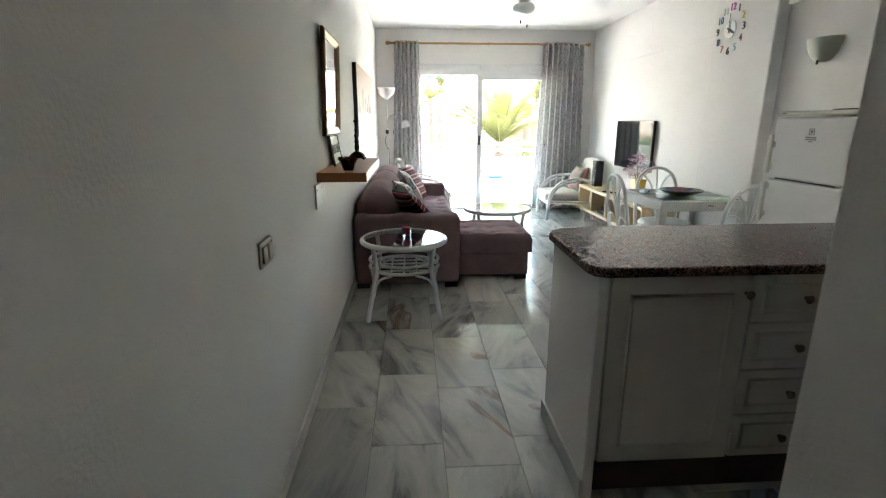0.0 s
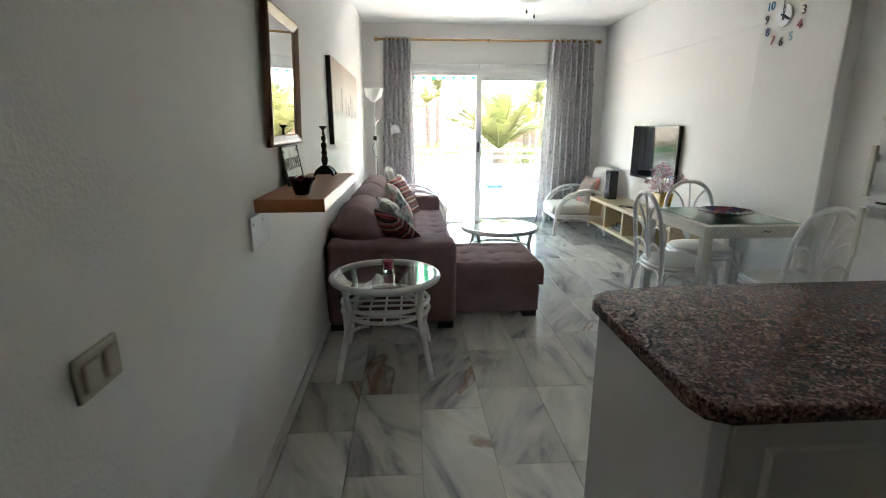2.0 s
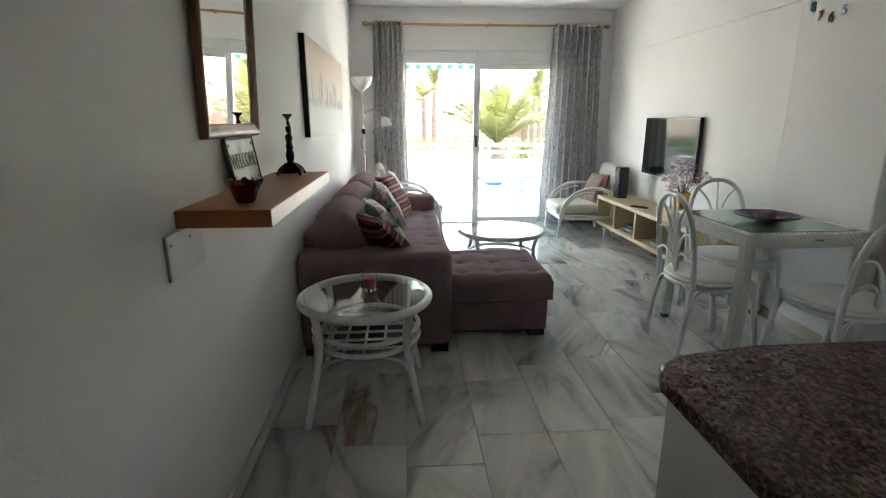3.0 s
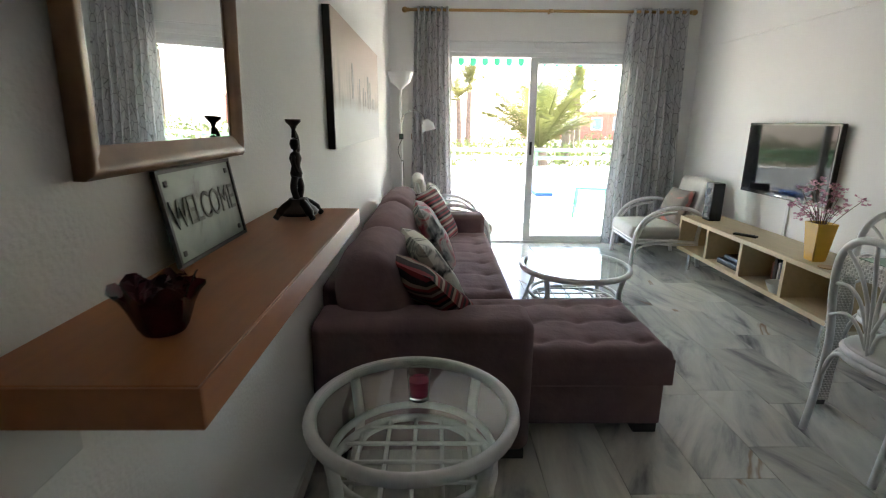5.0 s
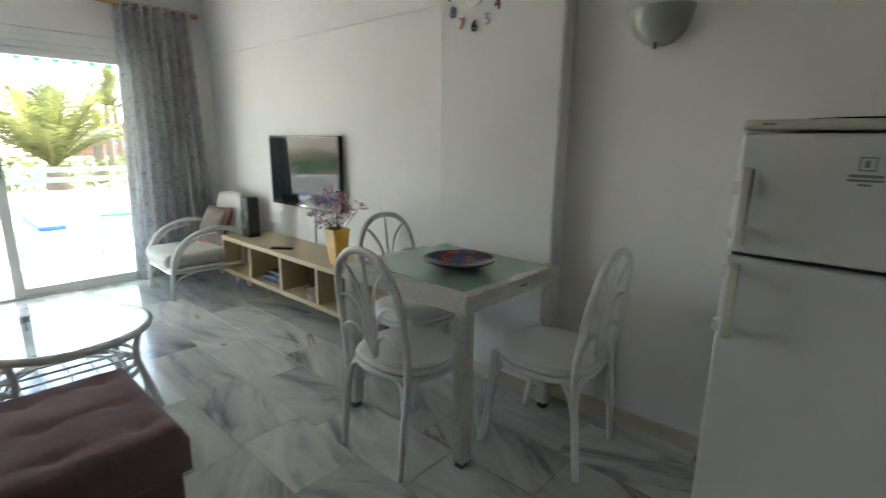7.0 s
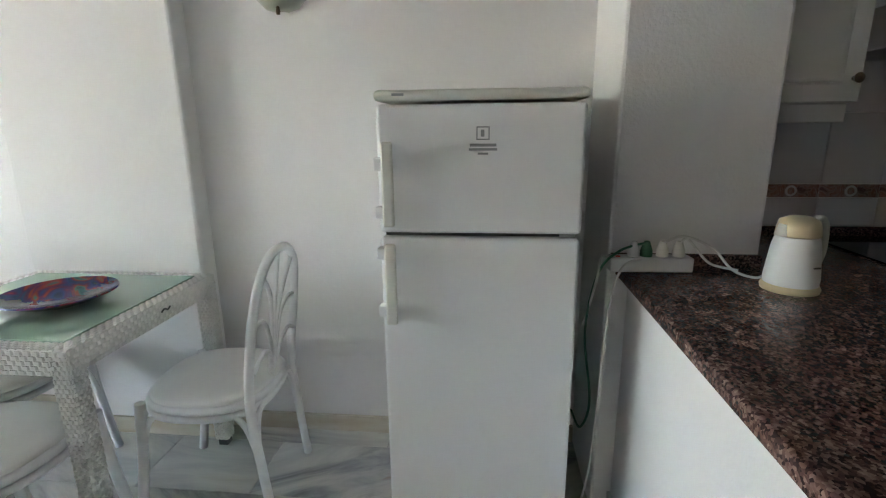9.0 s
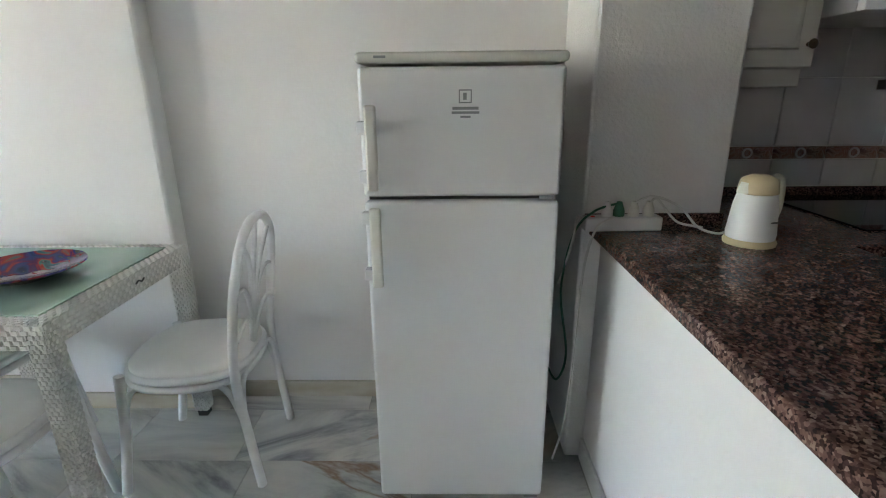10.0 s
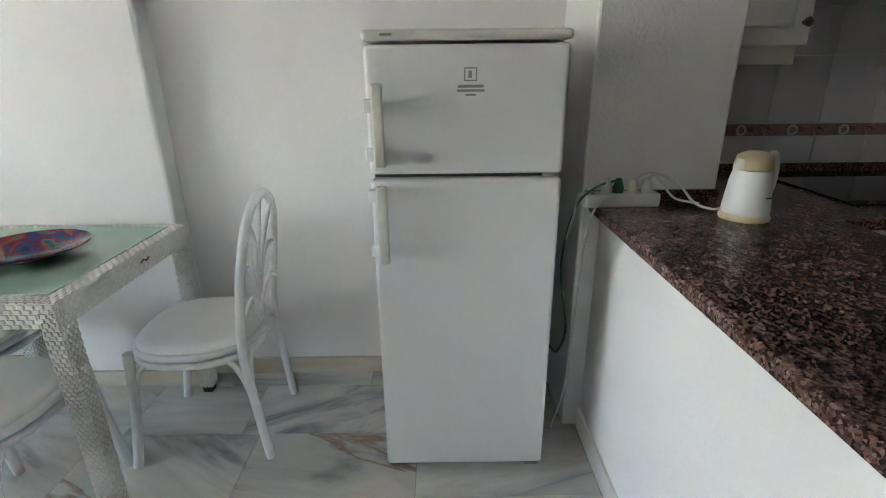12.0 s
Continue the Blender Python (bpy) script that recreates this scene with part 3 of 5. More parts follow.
part("panel", bx(2.532, 2.549, 1.325, 1.955, 0.665, 0.85, bevel=0.003), WHITEGOODS, ov, "white front panel")
for k in range(5):
    part("slot", bx(2.5295, 2.5325, 1.36, 1.90, 0.735 + 0.022 * k, 0.746 + 0.022 * k), SOFA_FOOT, ov, "dark vent slot")
part("handle", tube(bmesh.new(), [(2.52, 1.40, 0.63), (2.52, 1.88, 0.63)], 0.009, 8), CHROME, ov)


# ---- sofa ----
def soft_box(x0, x1, y0, y1, z0, z1, r, seg=4, sag=0.0, seed=0.0, cuts=0, wrinkle=0.0):
    bm = bx(x0, x1, y0, y1, z0, z1, bevel=r, seg=seg)
    if cuts:
        long = [e for e in bm.edges if e.calc_length() > 0.12]
        bmesh.ops.subdivide_edges(bm, edges=long, cuts=cuts, use_grid_fill=True)
        c = Vector(((x0 + x1) / 2, (y0 + y1) / 2, (z0 + z1) / 2))
        bm.normal_update()
        for v in bm.verts:
            q = v.co
            k = noise.noise(Vector((q.x * 4 + seed, q.y * 4, q.z * 4))) * 0.6 + noise.noise(Vector((q.x * 13 + seed, q.y * 13, q.z * 13))) * 0.4
            v.co = q + v.normal * (wrinkle * k + sag * max(0, 1 - ((q.x - c.x) / (x1 - x0) * 2) ** 2) * max(0, 1 - ((q.y - c.y) / (y1 - y0) * 2) ** 2))
    return bm


def tufted(x0, x1, y0, y1, z0, z1, bx_n, by_n, r=0.05, nx=56, ny=56, depth=0.014, crease=0.005):
    """A seat pad with rows of pulled-in buttons and shallow creases between them."""
    bm = bmesh.new()
    btn = [(x0 + (x1 - x0) * (i + 0.5) / bx_n, y0 + (y1 - y0) * (j + 0.5) / by_n) for i in range(bx_n) for j in range(by_n)]
    top = []
    for i in range(nx + 1):
        row = []
        for j in range(ny + 1):
            x, y = x0 + (x1 - x0) * i / nx, y0 + (y1 - y0) * j / ny
            e = min(x - x0, x1 - x, y - y0, y1 - y)
            z = z1 - r + math.sqrt(max(0.0, r * r - max(0.0, r - e) ** 2))
            for a, b in btn:
                q = (x - a) ** 2 + (y - b) ** 2
                z -= depth * math.exp(-q / 0.0012) + 0.5 * depth * math.exp(-q / 0.008)
            fy = ((y - y0) / (y1 - y0) * by_n) % 1 - 0.5
            z -= crease * math.exp(-(fy * 18) ** 2) if e > 0.03 else 0
            z += 0.004 * noise.noise(Vector((x * 12, y * 12, 1.0)))
            row.append(bm.verts.new((x, y, z)))
        top.append(row)
    for i in range(nx):
        for j in range(ny):
            bm.faces.new((top[i][j], top[i + 1][j], top[i + 1][j + 1], top[i][j + 1]))
    ring = [top[i][0] for i in range(nx)] + [top[nx][j] for j in range(ny)] + [top[i][ny] for i in range(nx, 0, -1)] + [top[0][j] for j in range(ny, 0, -1)]
    low = [bm.verts.new((v.co.x, v.co.y, z0)) for v in ring]
    k = len(ring)
    for i in range(k):
        bm.faces.new((ring[i], low[i], low[(i + 1) % k], ring[(i + 1) % k]))
    bm.faces.new(low)
    return bm


sofa = thing("corner_sofa", "mauve-brown upholstered corner sofa with chaise and tufted seats", "sofa", (0.0, 0.0, 0))
part("base", soft_box(0.03, 0.87, 4.76, 6.92, 0.035, 0.26, 0.02), SOFA, sofa)
part("armrest", soft_box(0.012, 0.872, 4.537, 4.765, 0.03, 0.60, 0.045, 5, cuts=3, wrinkle=0.006), SOFA, sofa)
part("armrest", soft_box(0.012, 0.905, 6.92, 7.13, 0.03, 0.56, 0.04, 5, cuts=3, wrinkle=0.006, seed=3), SOFA, sofa)
part("backrest", soft_box(0.012, 0.19, 4.765, 6.92, 0.2, 0.68, 0.04), SOFA, sofa)
part("seat", tufted(0.18, 0.925, 5.35, 6.915, 0.25, 0.42, 3, 6, nx=56, ny=100), SOFA, sofa)
chaise = part("chaise", soft_box(0.875, 1.483, 4.722, 5.34, 0.04, 0.235, 0.012), SOFA, sofa)
part("chaise_seat", tufted(0.18, 1.505, 4.70, 5.348, 0.245, 0.412, 6, 3, r=0.05, nx=90, ny=44), SOFA, chaise)
for k, (y0, y1) in enumerate(((4.66, 5.38), (5.37, 6.15), (6.14, 6.92))):
    bm = soft_box(-0.145, 0.145, -(y1 - y0) / 2 - 0.01, (y1 - y0) / 2 + 0.01, -0.235, 0.235, 0.135, 6, sag=0.03, seed=k * 5.0, cuts=9, wrinkle=0.028)
    part("back_cushion", bm, SOFA, sofa).matrix_basis = pose(0.245, (y0 + y1) / 2, 0.572, 0, -17, 0)
for x, y in ((1.42, 4.775), (1.42, 5.29), (0.80, 4.60), (0.08, 4.60), (0.82, 7.05)):
    part("foot", bx(x - 0.05, x + 0.05, y - 0.05, y + 0.05, 0.0, 0.042), SOFA_FOOT, sofa, "black plastic foot")

for name, mat, label, m, sz in (
        ("throw_pillow", STRIPES, "red, black and beige striped pillow leaning on the sofa back", pose(0.475, 4.88, 0.585, 0, 46, 34), 0.50),
        ("throw_pillow", FLORAL2, "pale grey leaf-print pillow leaning on the sofa back", pose(0.475, 5.22, 0.60, 0, 58, 16), 0.44),
        ("throw_pillow", FLORAL, "grey, red and black floral pillow leaning on the sofa back", pose(0.475, 5.98, 0.61, 0, 62, 6), 0.46),
        ("throw_pillow", STRIPES, "striped red pillow leaning beside the far armrest", pose(0.50, 6.62, 0.61, 0, 60, -14), 0.46)):
    ob = solid(name, cushion(bmesh.new(), sz, sz, 0.15, wrinkle=0.012, seed=sz * 9), mat, label, "pillow", group="pillows on the sofa")
    ob.matrix_basis = m


# ---- dining table and chairs ----
def weave_panel(bm, o, u, v, n, nu, nv, lift=0.004):
    """Basket weave: alternating raised pads over a rectangle from o along u and v, facing n."""
    o, u, v, n = Vector(o), Vector(u), Vector(v), Vector(n)
    for j in range(nv):
        off = 0.5 if j % 2 else 0.0
        for i in range(-1, nu + 1):
            a0, a1 = max(0.0, (i + off + 0.06) / nu), min(1.0, (i + off + 0.94) / nu)
            if a1 - a0 < 0.3 / nu:
                continue
            b0, b1 = (j + 0.08) / nv, (j + 0.92) / nv
            am, s = (a0 + a1) / 2, (a1 - a0) * 0.28
            p = [o + u * a + v * b + n * h for a, b, h in ((a0, b0, 0), (a1, b0, 0), (a1, b1, 0), (a0, b1, 0), (am - s, b0, lift), (am + s, b0, lift), (am + s, b1, lift), (am - s, b1, lift))]
            q = [bm.verts.new(x) for x in p]
            for f in ((0, 4, 7, 3), (4, 5, 6, 7), (5, 1, 2, 6), (0, 1, 5, 4), (3, 7, 6, 2)):
                bm.faces.new([q[k] for k in f])
    return bm


TX0, TX1, TY0, TY1, TZ = 2.352, 3.052, 4.235, 4.99, 0.745
table = thing("dining_table", "white woven dining table with a pale green glass top", "table", (0, 0, 0))
for x0, y0 in ((TX0, TY0), (TX1 - 0.058, TY0), (TX0, TY1 - 0.058), (TX1 - 0.058, TY1 - 0.058)):
    x1, y1 = x0 + 0.058, y0 + 0.058
    bm = bx(x0 + 0.003, x1 - 0.003, y0 + 0.003, y1 - 0.003, 0.03, TZ - 0.012)
    for o, u, n in (((x0 + 0.003, y0 + 0.003, 0.03), (0.052, 0, 0), (0, -1, 0)), ((x0 + 0.003, y0 + 0.003, 0.03), (0, 0.052, 0), (-1, 0, 0)), ((x0 + 0.003, y1 - 0.003, 0.03), (0.052, 0, 0), (0, 1, 0)), ((x1 - 0.003, y0 + 0.003, 0.03), (0, 0.052, 0), (1, 0, 0))):
        weave_panel(bm, o, u, (0, 0, TZ - 0.06), n, 3, 52)
    leg = part("leg", bm, WEAVE, table, smooth=False)
    part("foot", bx(x0 + 0.01, x1 - 0.01, y0 + 0.01, y1 - 0.01, 0.0, 0.031), GASKET, leg, "dark grey foot cap")
bm = bmesh.new()
for a in (box(bm, TX0 + 0.004, TX1 - 0.004, TY0 + 0.004, TY0 + 0.06, TZ - 0.075, TZ - 0.004), box(bm, TX0 + 0.004, TX1 - 0.004, TY1 - 0.06, TY1 - 0.004, TZ - 0.075, TZ - 0.004), box(bm, TX0 + 0.004, TX0 + 0.06, TY0 + 0.06, TY1 - 0.06, TZ - 0.075, TZ - 0.004), box(bm, TX1 - 0.06, TX1 - 0.004, TY0 + 0.06, TY1 - 0.06, TZ - 0.075, TZ - 0.004)):
    pass
for o, u, v, n, nu, nv in (
        ((TX0 + 0.004, TY0 + 0.004, TZ - 0.075), (TX1 - TX0 - 0.008, 0, 0), (0, 0, 0.07), (0, -1, 0), 24, 5),
        ((TX0 + 0.004, TY1 - 0.004, TZ - 0.075), (TX1 - TX0 - 0.008, 0, 0), (0, 0, 0.07), (0, 1, 0), 24, 5),
        ((TX0 + 0.004, TY0 + 0.004, TZ - 0.075), (0, TY1 - TY0 - 0.008, 0), (0, 0, 0.07), (-1, 0, 0), 30, 5),
        ((TX1 - 0.004, TY0 + 0.004, TZ - 0.075), (0, TY1 - TY0 - 0.008, 0), (0, 0, 0.07), (1, 0, 0), 30, 5),
        ((TX0 + 0.004, TY0 + 0.004, TZ - 0.004), (TX1 - TX0 - 0.008, 0, 0), (0, 0.05, 0), (0, 0, 1), 24, 4),
        ((TX0 + 0.004, TY1 - 0.054, TZ - 0.004), (TX1 - TX0 - 0.008, 0, 0), (0, 0.05, 0), (0, 0, 1), 24, 4),
        ((TX0 + 0.004, TY0 + 0.054, TZ - 0.004), (0, TY1 - TY0 - 0.108, 0), (0.05, 0, 0), (0, 0, 1), 28, 4),
        ((TX1 - 0.054, TY0 + 0.054, TZ - 0.004), (0, TY1 - TY0 - 0.108, 0), (0.05, 0, 0), (0, 0, 1), 28, 4)):
    weave_panel(bm, o, u, v, n, nu, nv, 0.003)
part("apron", bm, WEAVE, table, "woven plastic rim", smooth=False)
part("tabletop", bx(TX0 + 0.052, TX1 - 0.052, TY0 + 0.052, TY1 - 0.052, TZ - 0.012, TZ + 0.003, bevel=0.001), GREENGLASS, table, "pale green glass")
part("maker_mark", tube(bmesh.new(), smooth_path([(2.72, TY0 - 0.002, 0.708), (2.735, TY0 - 0.002, 0.715), (2.75, TY0 - 0.002, 0.707), (2.765, TY0 - 0.002, 0.714)]), 0.003, 5), GASKET, table, "small dark metal tag")


def cane_chair():
    """White painted bentwood cane chair, facing +y, its seat's middle over the origin."""
    c = thing("dining_chair", "white painted cane chair with hooped fan back and off-white seat", "chair", group="chairs round the table")
    hoop = smooth_path([(-0.185, -0.225, 0.0), (-0.185, -0.205, 0.2), (-0.19, -0.19, 0.43), (-0.195, -0.215, 0.65), (-0.165, -0.24, 0.81), (-0.09, -0.25, 0.89), (0, -0.252, 0.91), (0.09, -0.25, 0.89), (0.165, -0.24, 0.81), (0.195, -0.215, 0.65), (0.19, -0.19, 0.43), (0.185, -0.205, 0.2), (0.185, -0.225, 0.0)], 6)
    part("backrest", tube(bmesh.new(), hoop, 0.0155, 10), RATTAN, c)
    for s in (-1, 1):
        part("slat", tube(bmesh.new(), smooth_path([(0.012 * s, -0.19, 0.47), (0.02 * s, -0.212, 0.64), (0.06 * s, -0.235, 0.77), (0.13 * s, -0.245, 0.85)]), 0.008, 8), RATTAN, c)
        part("slat", tube(bmesh.new(), smooth_path([(0.015 * s, -0.205, 0.55), (0.06 * s, -0.213, 0.655), (0.12 * s, -0.22, 0.70), (0.19 * s, -0.22, 0.69)]), 0.0075, 8), RATTAN, c)
        part("slat", tube(bmesh.new(), smooth_path([(0.012 * s, -0.19, 0.47), (0.05 * s, -0.21, 0.555), (0.11 * s, -0.216, 0.585), (0.188 * s, -0.212, 0.55)]), 0.0075, 8), RATTAN, c)
        part("leg", tube(bmesh.new(), smooth_path([(0.19 * s, 0.17, 0.445), (0.195 * s, 0.185, 0.25), (0.20 * s, 0.225, 0.0)]), 0.0165, 10), RATTAN, c)
        part("brace", tube(bmesh.new(), smooth_path([(0.19 * s, 0.185, 0.26), (0.185 * s, 0.155, 0.37), (0.18 * s, 0.10, 0.405), (0.18 * s, 0.02, 0.405)]), 0.010, 8), RATTAN, c)
        part("brace", tube(bmesh.new(), smooth_path([(0.187 * s, -0.2, 0.24), (0.185 * s, -0.165, 0.36), (0.18 * s, -0.11, 0.405), (0.18 * s, -0.03, 0.405)]), 0.010, 8), RATTAN, c)
        part("brace", tube(bmesh.new(), smooth_path([(0.19 * s, 0.19, 0.26), (0.155 * s, 0.19, 0.37), (0.10 * s, 0.19, 0.405), (0.02 * s, 0.19, 0.405)]), 0.010, 8), RATTAN, c)
        part("brace", tube(bmesh.new(), smooth_path([(0.187 * s, -0.2, 0.25), (0.155 * s, -0.195, 0.37), (0.10 * s, -0.195, 0.405), (0.02 * s, -0.195, 0.405)]), 0.010, 8), RATTAN, c)
    part("slat", tube(bmesh.new(), smooth_path([(0, -0.19, 0.45), (0, -0.213, 0.65), (0, -0.25, 0.90)]), 0.008, 8), RATTAN, c)
    ring = [(0.205 * math.copysign(abs(math.cos(a)) ** 0.75, math.cos(a)), 0.20 * math.copysign(abs(math.sin(a)) ** 0.75, math.sin(a)), 0) for a in (2 * math.pi * k / 40 for k in range(40))]
    for z in (0.428, 0.400):
        part("seat_ring", tube(bmesh.new(), [(x, y, z) for x, y, _ in ring], 0.0145, 8, closed=True), RATTAN, c)
    bm = bmesh.new()
    rings = []
    for f, z in ((1.0, 0.434), (1.0, 0.446), (0.97, 0.456), (0.85, 0.464), (0.5, 0.468), (0.02, 0.469)):
        rings.append([bm.verts.new((x * f, y * f, z)) for x, y, _ in ring])
    for a, b in zip(rings, rings[1:]):
        for k in range(40):
            bm.faces.new((a[k], a[(k + 1) % 40], b[(k + 1) % 40], b[k]))
    bm.faces.new(rings[0][::-1])
    bm.faces.new(rings[-1])
    part("seat", bm, SEATPAD, c, "off-white vinyl seat pad")
    return c


chair = cane_chair()
chair.matrix_basis = pose(2.795, 4.105, 0, 0, 0, 3)
copy_thing(chair, pose(2.375, 4.562, 0, 0, 0, -91))
copy_thing(chair, pose(2.77, 4.935, 0, 0, 0, 178))
plate = lathe(bmesh.new(), [(0.05, 0.0), (0.06, 0.006), (0.12, 0.022), (0.166, 0.042), (0.164, 0.047), (0.115, 0.028), (0.06, 0.013), (0.001, 0.011)], 48)
PLATE = print_material("painted_glass_plate", [(0.32, (0.012, 0.012, 0.03)), (0.42, (0.02, 0.03, 0.12)), (0.5, (0.06, 0.012, 0.06)), (0.57, (0.22, 0.022, 0.015)), (0.64, (0.03, 0.09, 0.10)), (0.75, (0.015, 0.012, 0.03))], 7, rough=0.18, detail=2, distort=2.5)
solid("plate", plate, PLATE, "large dark plate with swirls of blue, red and purple", "plate", (2.665, 4.535, TZ + 0.003))


# ---- round tables ----
def hoop_table(name, label, cx, cy, r, rx, h, mat_glass):
    t = thing(name, label, "table", (cx, cy, 0))
    def circle(rad, z, n=48):
        return [(rad * math.cos(2 * math.pi * k / n) * rx, rad * math.sin(2 * math.pi * k / n), z) for k in range(n)]
    part("rim", tube(bmesh.new(), circle(r - 0.018, h - 0.016), 0.019, 10, closed=True), RATTAN, t)
    g = lathe(bmesh.new(), [(r - 0.03, h - 0.004), (r - 0.03, h + 0.002), (0.001, h + 0.002)], 48)
    for v in g.verts:
        v.co.x *= rx
    part("tabletop", g, mat_glass, t, "clear glass top").visible_shadow = False
    zs = h * 0.62 if h > 0.5 else h * 0.4
    shelf_r = r * 0.78
    shelf = part("shelf", tube(bmesh.new(), circle(shelf_r, zs), 0.013, 8, closed=True), RATTAN, t)
    part("shelf", tube(bmesh.new(), circle(shelf_r, zs + 0.05), 0.012, 8, closed=True), RATTAN, t)
    for k in range(-2, 3):
        q = k * shelf_r * 0.36
        e = math.sqrt(max(0, shelf_r ** 2 - q * q))
        part("bar", tube(bmesh.new(), [(q * rx, -e, zs), (q * rx, e, zs)], 0.007, 6), RATTAN, shelf)
        part("bar", tube(bmesh.new(), [(-e * rx, q, zs + 0.008), (e * rx, q, zs + 0.008)], 0.007, 6), RATTAN, shelf)
    for k in range(4):
        a = math.pi / 4 + k * math.pi / 2
        c, s = math.cos(a) * rx, math.sin(a)
        pts = [((r + 0.045) * c, (r + 0.045) * s, 0.0), ((r - 0.005) * c, (r - 0.005) * s, h * 0.35), ((r - 0.045) * c, (r - 0.045) * s, h * 0.65), ((r - 0.025) * c, (r - 0.025) * s, h - 0.03)]
        part("leg", tube(bmesh.new(), smooth_path(pts), 0.0165, 10), RATTAN, t)
        for da in (-0.45, 0.45):
            c2, s2 = math.cos(a + da) * rx, math.sin(a + da)
            part("brace", tube(bmesh.new(), smooth_path([((r - 0.01) * c, (r - 0.01) * s, zs - 0.14), ((r - 0.04) * math.cos(a + da * 0.25) * rx, (r - 0.04) * math.sin(a + da * 0.25), zs - 0.05), (shelf_r * c2, shelf_r * s2, zs - 0.015)]), 0.009, 8), RATTAN, t)
    return t


hoop_table("side_table", "round white cane side table with a glass top and lattice shelf", 0.425, 4.10, 0.31, 1.0, 0.535, TABLEGLASS)
hoop_table("coffee_table", "low round white cane coffee table with a glass top", 1.415, 5.945, 0.365, 1.0, 0.42, TABLEGLASS)
cand = thing("candle", "pink candle in a small clear glass tumbler", "candle", (0.443, 4.131, 0.538))
part("tumbler", lathe(bmesh.new(), [(0.03, 0.0), (0.036, 0.09), (0.033, 0.09), (0.028, 0.012), (0.001, 0.012)], 24), TUMBLER, cand)
part("wax", lathe(bmesh.new(), [(0.026, 0.013), (0.030, 0.062), (0.001, 0.064)], 20), CANDLE, cand, "pink wax")


# ---- television bench and things on it ----
bench = thing("tv_bench", "long low birch television bench with four open compartments on steel legs", "tv bench", (0, 0, 0))
BX0, BX1, BY0, BY1, BZ0, BZ1 = 2.79, 3.18, 5.42, 7.33, 0.170, 0.49
part("top", bx(BX0, BX1, BY0, BY1, BZ1 - 0.035, BZ1, bevel=0.002), BIRCH, bench)
part("bottom", bx(BX0, BX1, BY0, BY1, BZ0, BZ0 + 0.035, bevel=0.002), BIRCH, bench)
for k in range(5):
    y = BY0 + (BY1 - BY0 - 0.03) * k / 4
    part("divider", bx(BX0 + 0.001, BX1, y, y + 0.03, BZ0 + 0.035, BZ1 - 0.035), BIRCH, bench)
part("back_panel", bx(BX1 - 0.008, BX1 - 0.001, BY0 + 0.03, BY1 - 0.03, BZ0 + 0.035, BZ1 - 0.035), BIRCH, bench)
for x in (BX0 + 0.06, BX1 - 0.06):
    for y in (BY0 + 0.14, BY1 - 0.14):
        part("leg", tube(bmesh.new(), [(x, y, 0.0), (x, y, BZ0)], 0.014, 12), CHROME, bench, "steel leg")
bas = lathe(bmesh.new(), [(0.06, 0.0), (0.085, 0.06), (0.09, 0.065), (0.078, 0.06), (0.055, 0.01), (0.001, 0.01)], 24)
solid("bowl", bas, LINEN, "small pale woven bowl in the bench", "bowl", (2.86, 6.0, BZ0 + 0.035))
for k, (w, hh, c) in enumerate(((0.025, 0.17, (0.05, 0.06, 0.10)), (0.02, 0.16, (0.35, 0.34, 0.32)), (0.03, 0.18, (0.04, 0.04, 0.045)), (0.018, 0.15, (0.25, 0.08, 0.05)))):
    solid("book", bx(0, 0.12, 0, w, 0, hh, bevel=0.002), material("book_cover", c, 0.5), "upright book or case in the bench", "book", (2.95, 6.12 + 0.032 * k, BZ0 + 0.036), group="books in the bench")
solid("set_top_box", bx(-0.10, 0.10, -0.14, 0.14, 0, 0.045, bevel=0.004), BLACK, "flat black receiver box in the bench", "receiver", (2.94, 6.60, BZ0 + 0.036))
solid("set_top_box", bx(-0.08, 0.08, -0.11, 0.11, 0, 0.035, bevel=0.004), BLACK, "small black box stacked on the receiver", "receiver", (2.95, 6.59, BZ0 + 0.082))
tv = thing("television", "flat black wall-mounted television", "television", (3.157, 6.58, 1.052))
part("body", bx(-0.012, 0.028, -0.485, 0.485, -0.283, 0.283, bevel=0.006), BLACK, tv)
part("screen", bx(-0.0145, -0.0122, -0.466, 0.466, -0.25, 0.266), SCREEN, tv, "dark glossy screen")
part("wall_mount", bx(0.028, 0.043, -0.15, 0.15, -0.12, 0.12), SOFA_FOOT, tv)
bm = bx(-0.0135, -0.012, -0.04, 0.04, -0.271, -0.262)
part("lettering", bm, CHROME, tv, "unreadable silver lettering")
solid("cable_duct", bx(3.187, 3.199, 6.50, 6.525, 0.49, 0.77), SOCKET, "white cable duct running down from the television", "cable duct")
sp = thing("speaker", "slim black tower speaker with three round drivers", "speaker", (2.95, 7.10, BZ1))
part("body", bx(-0.055, 0.055, -0.06, 0.06, 0.0, 0.335, bevel=0.012, seg=3), BLACK, sp)
for z in (0.10, 0.18, 0.26):
    part("driver", lathe(bmesh.new(), [(0.03, 0.0), (0.032, 0.004), (0.026, 0.006), (0.012, 0.002), (0.001, 0.004)], 20), GASKET, sp, "grey round driver").matrix_basis = pose(-0.055, 0, z, 0, -90, 0)
rem = thing("remote_control", "black remote control lying on the bench", "remote control", (2.87, 6.47, BZ1), 35)
part("body", bx(-0.022, 0.022, -0.085, 0.085, 0.0, 0.016, bevel=0.005), BLACK, rem)
bm = bmesh.new()
for i in range(3):
    for j in range(5):
        box(bm, -0.014 + i * 0.011, -0.007 + i * 0.011, -0.06 + j * 0.024, -0.048 + j * 0.024, 0.0158, 0.018)
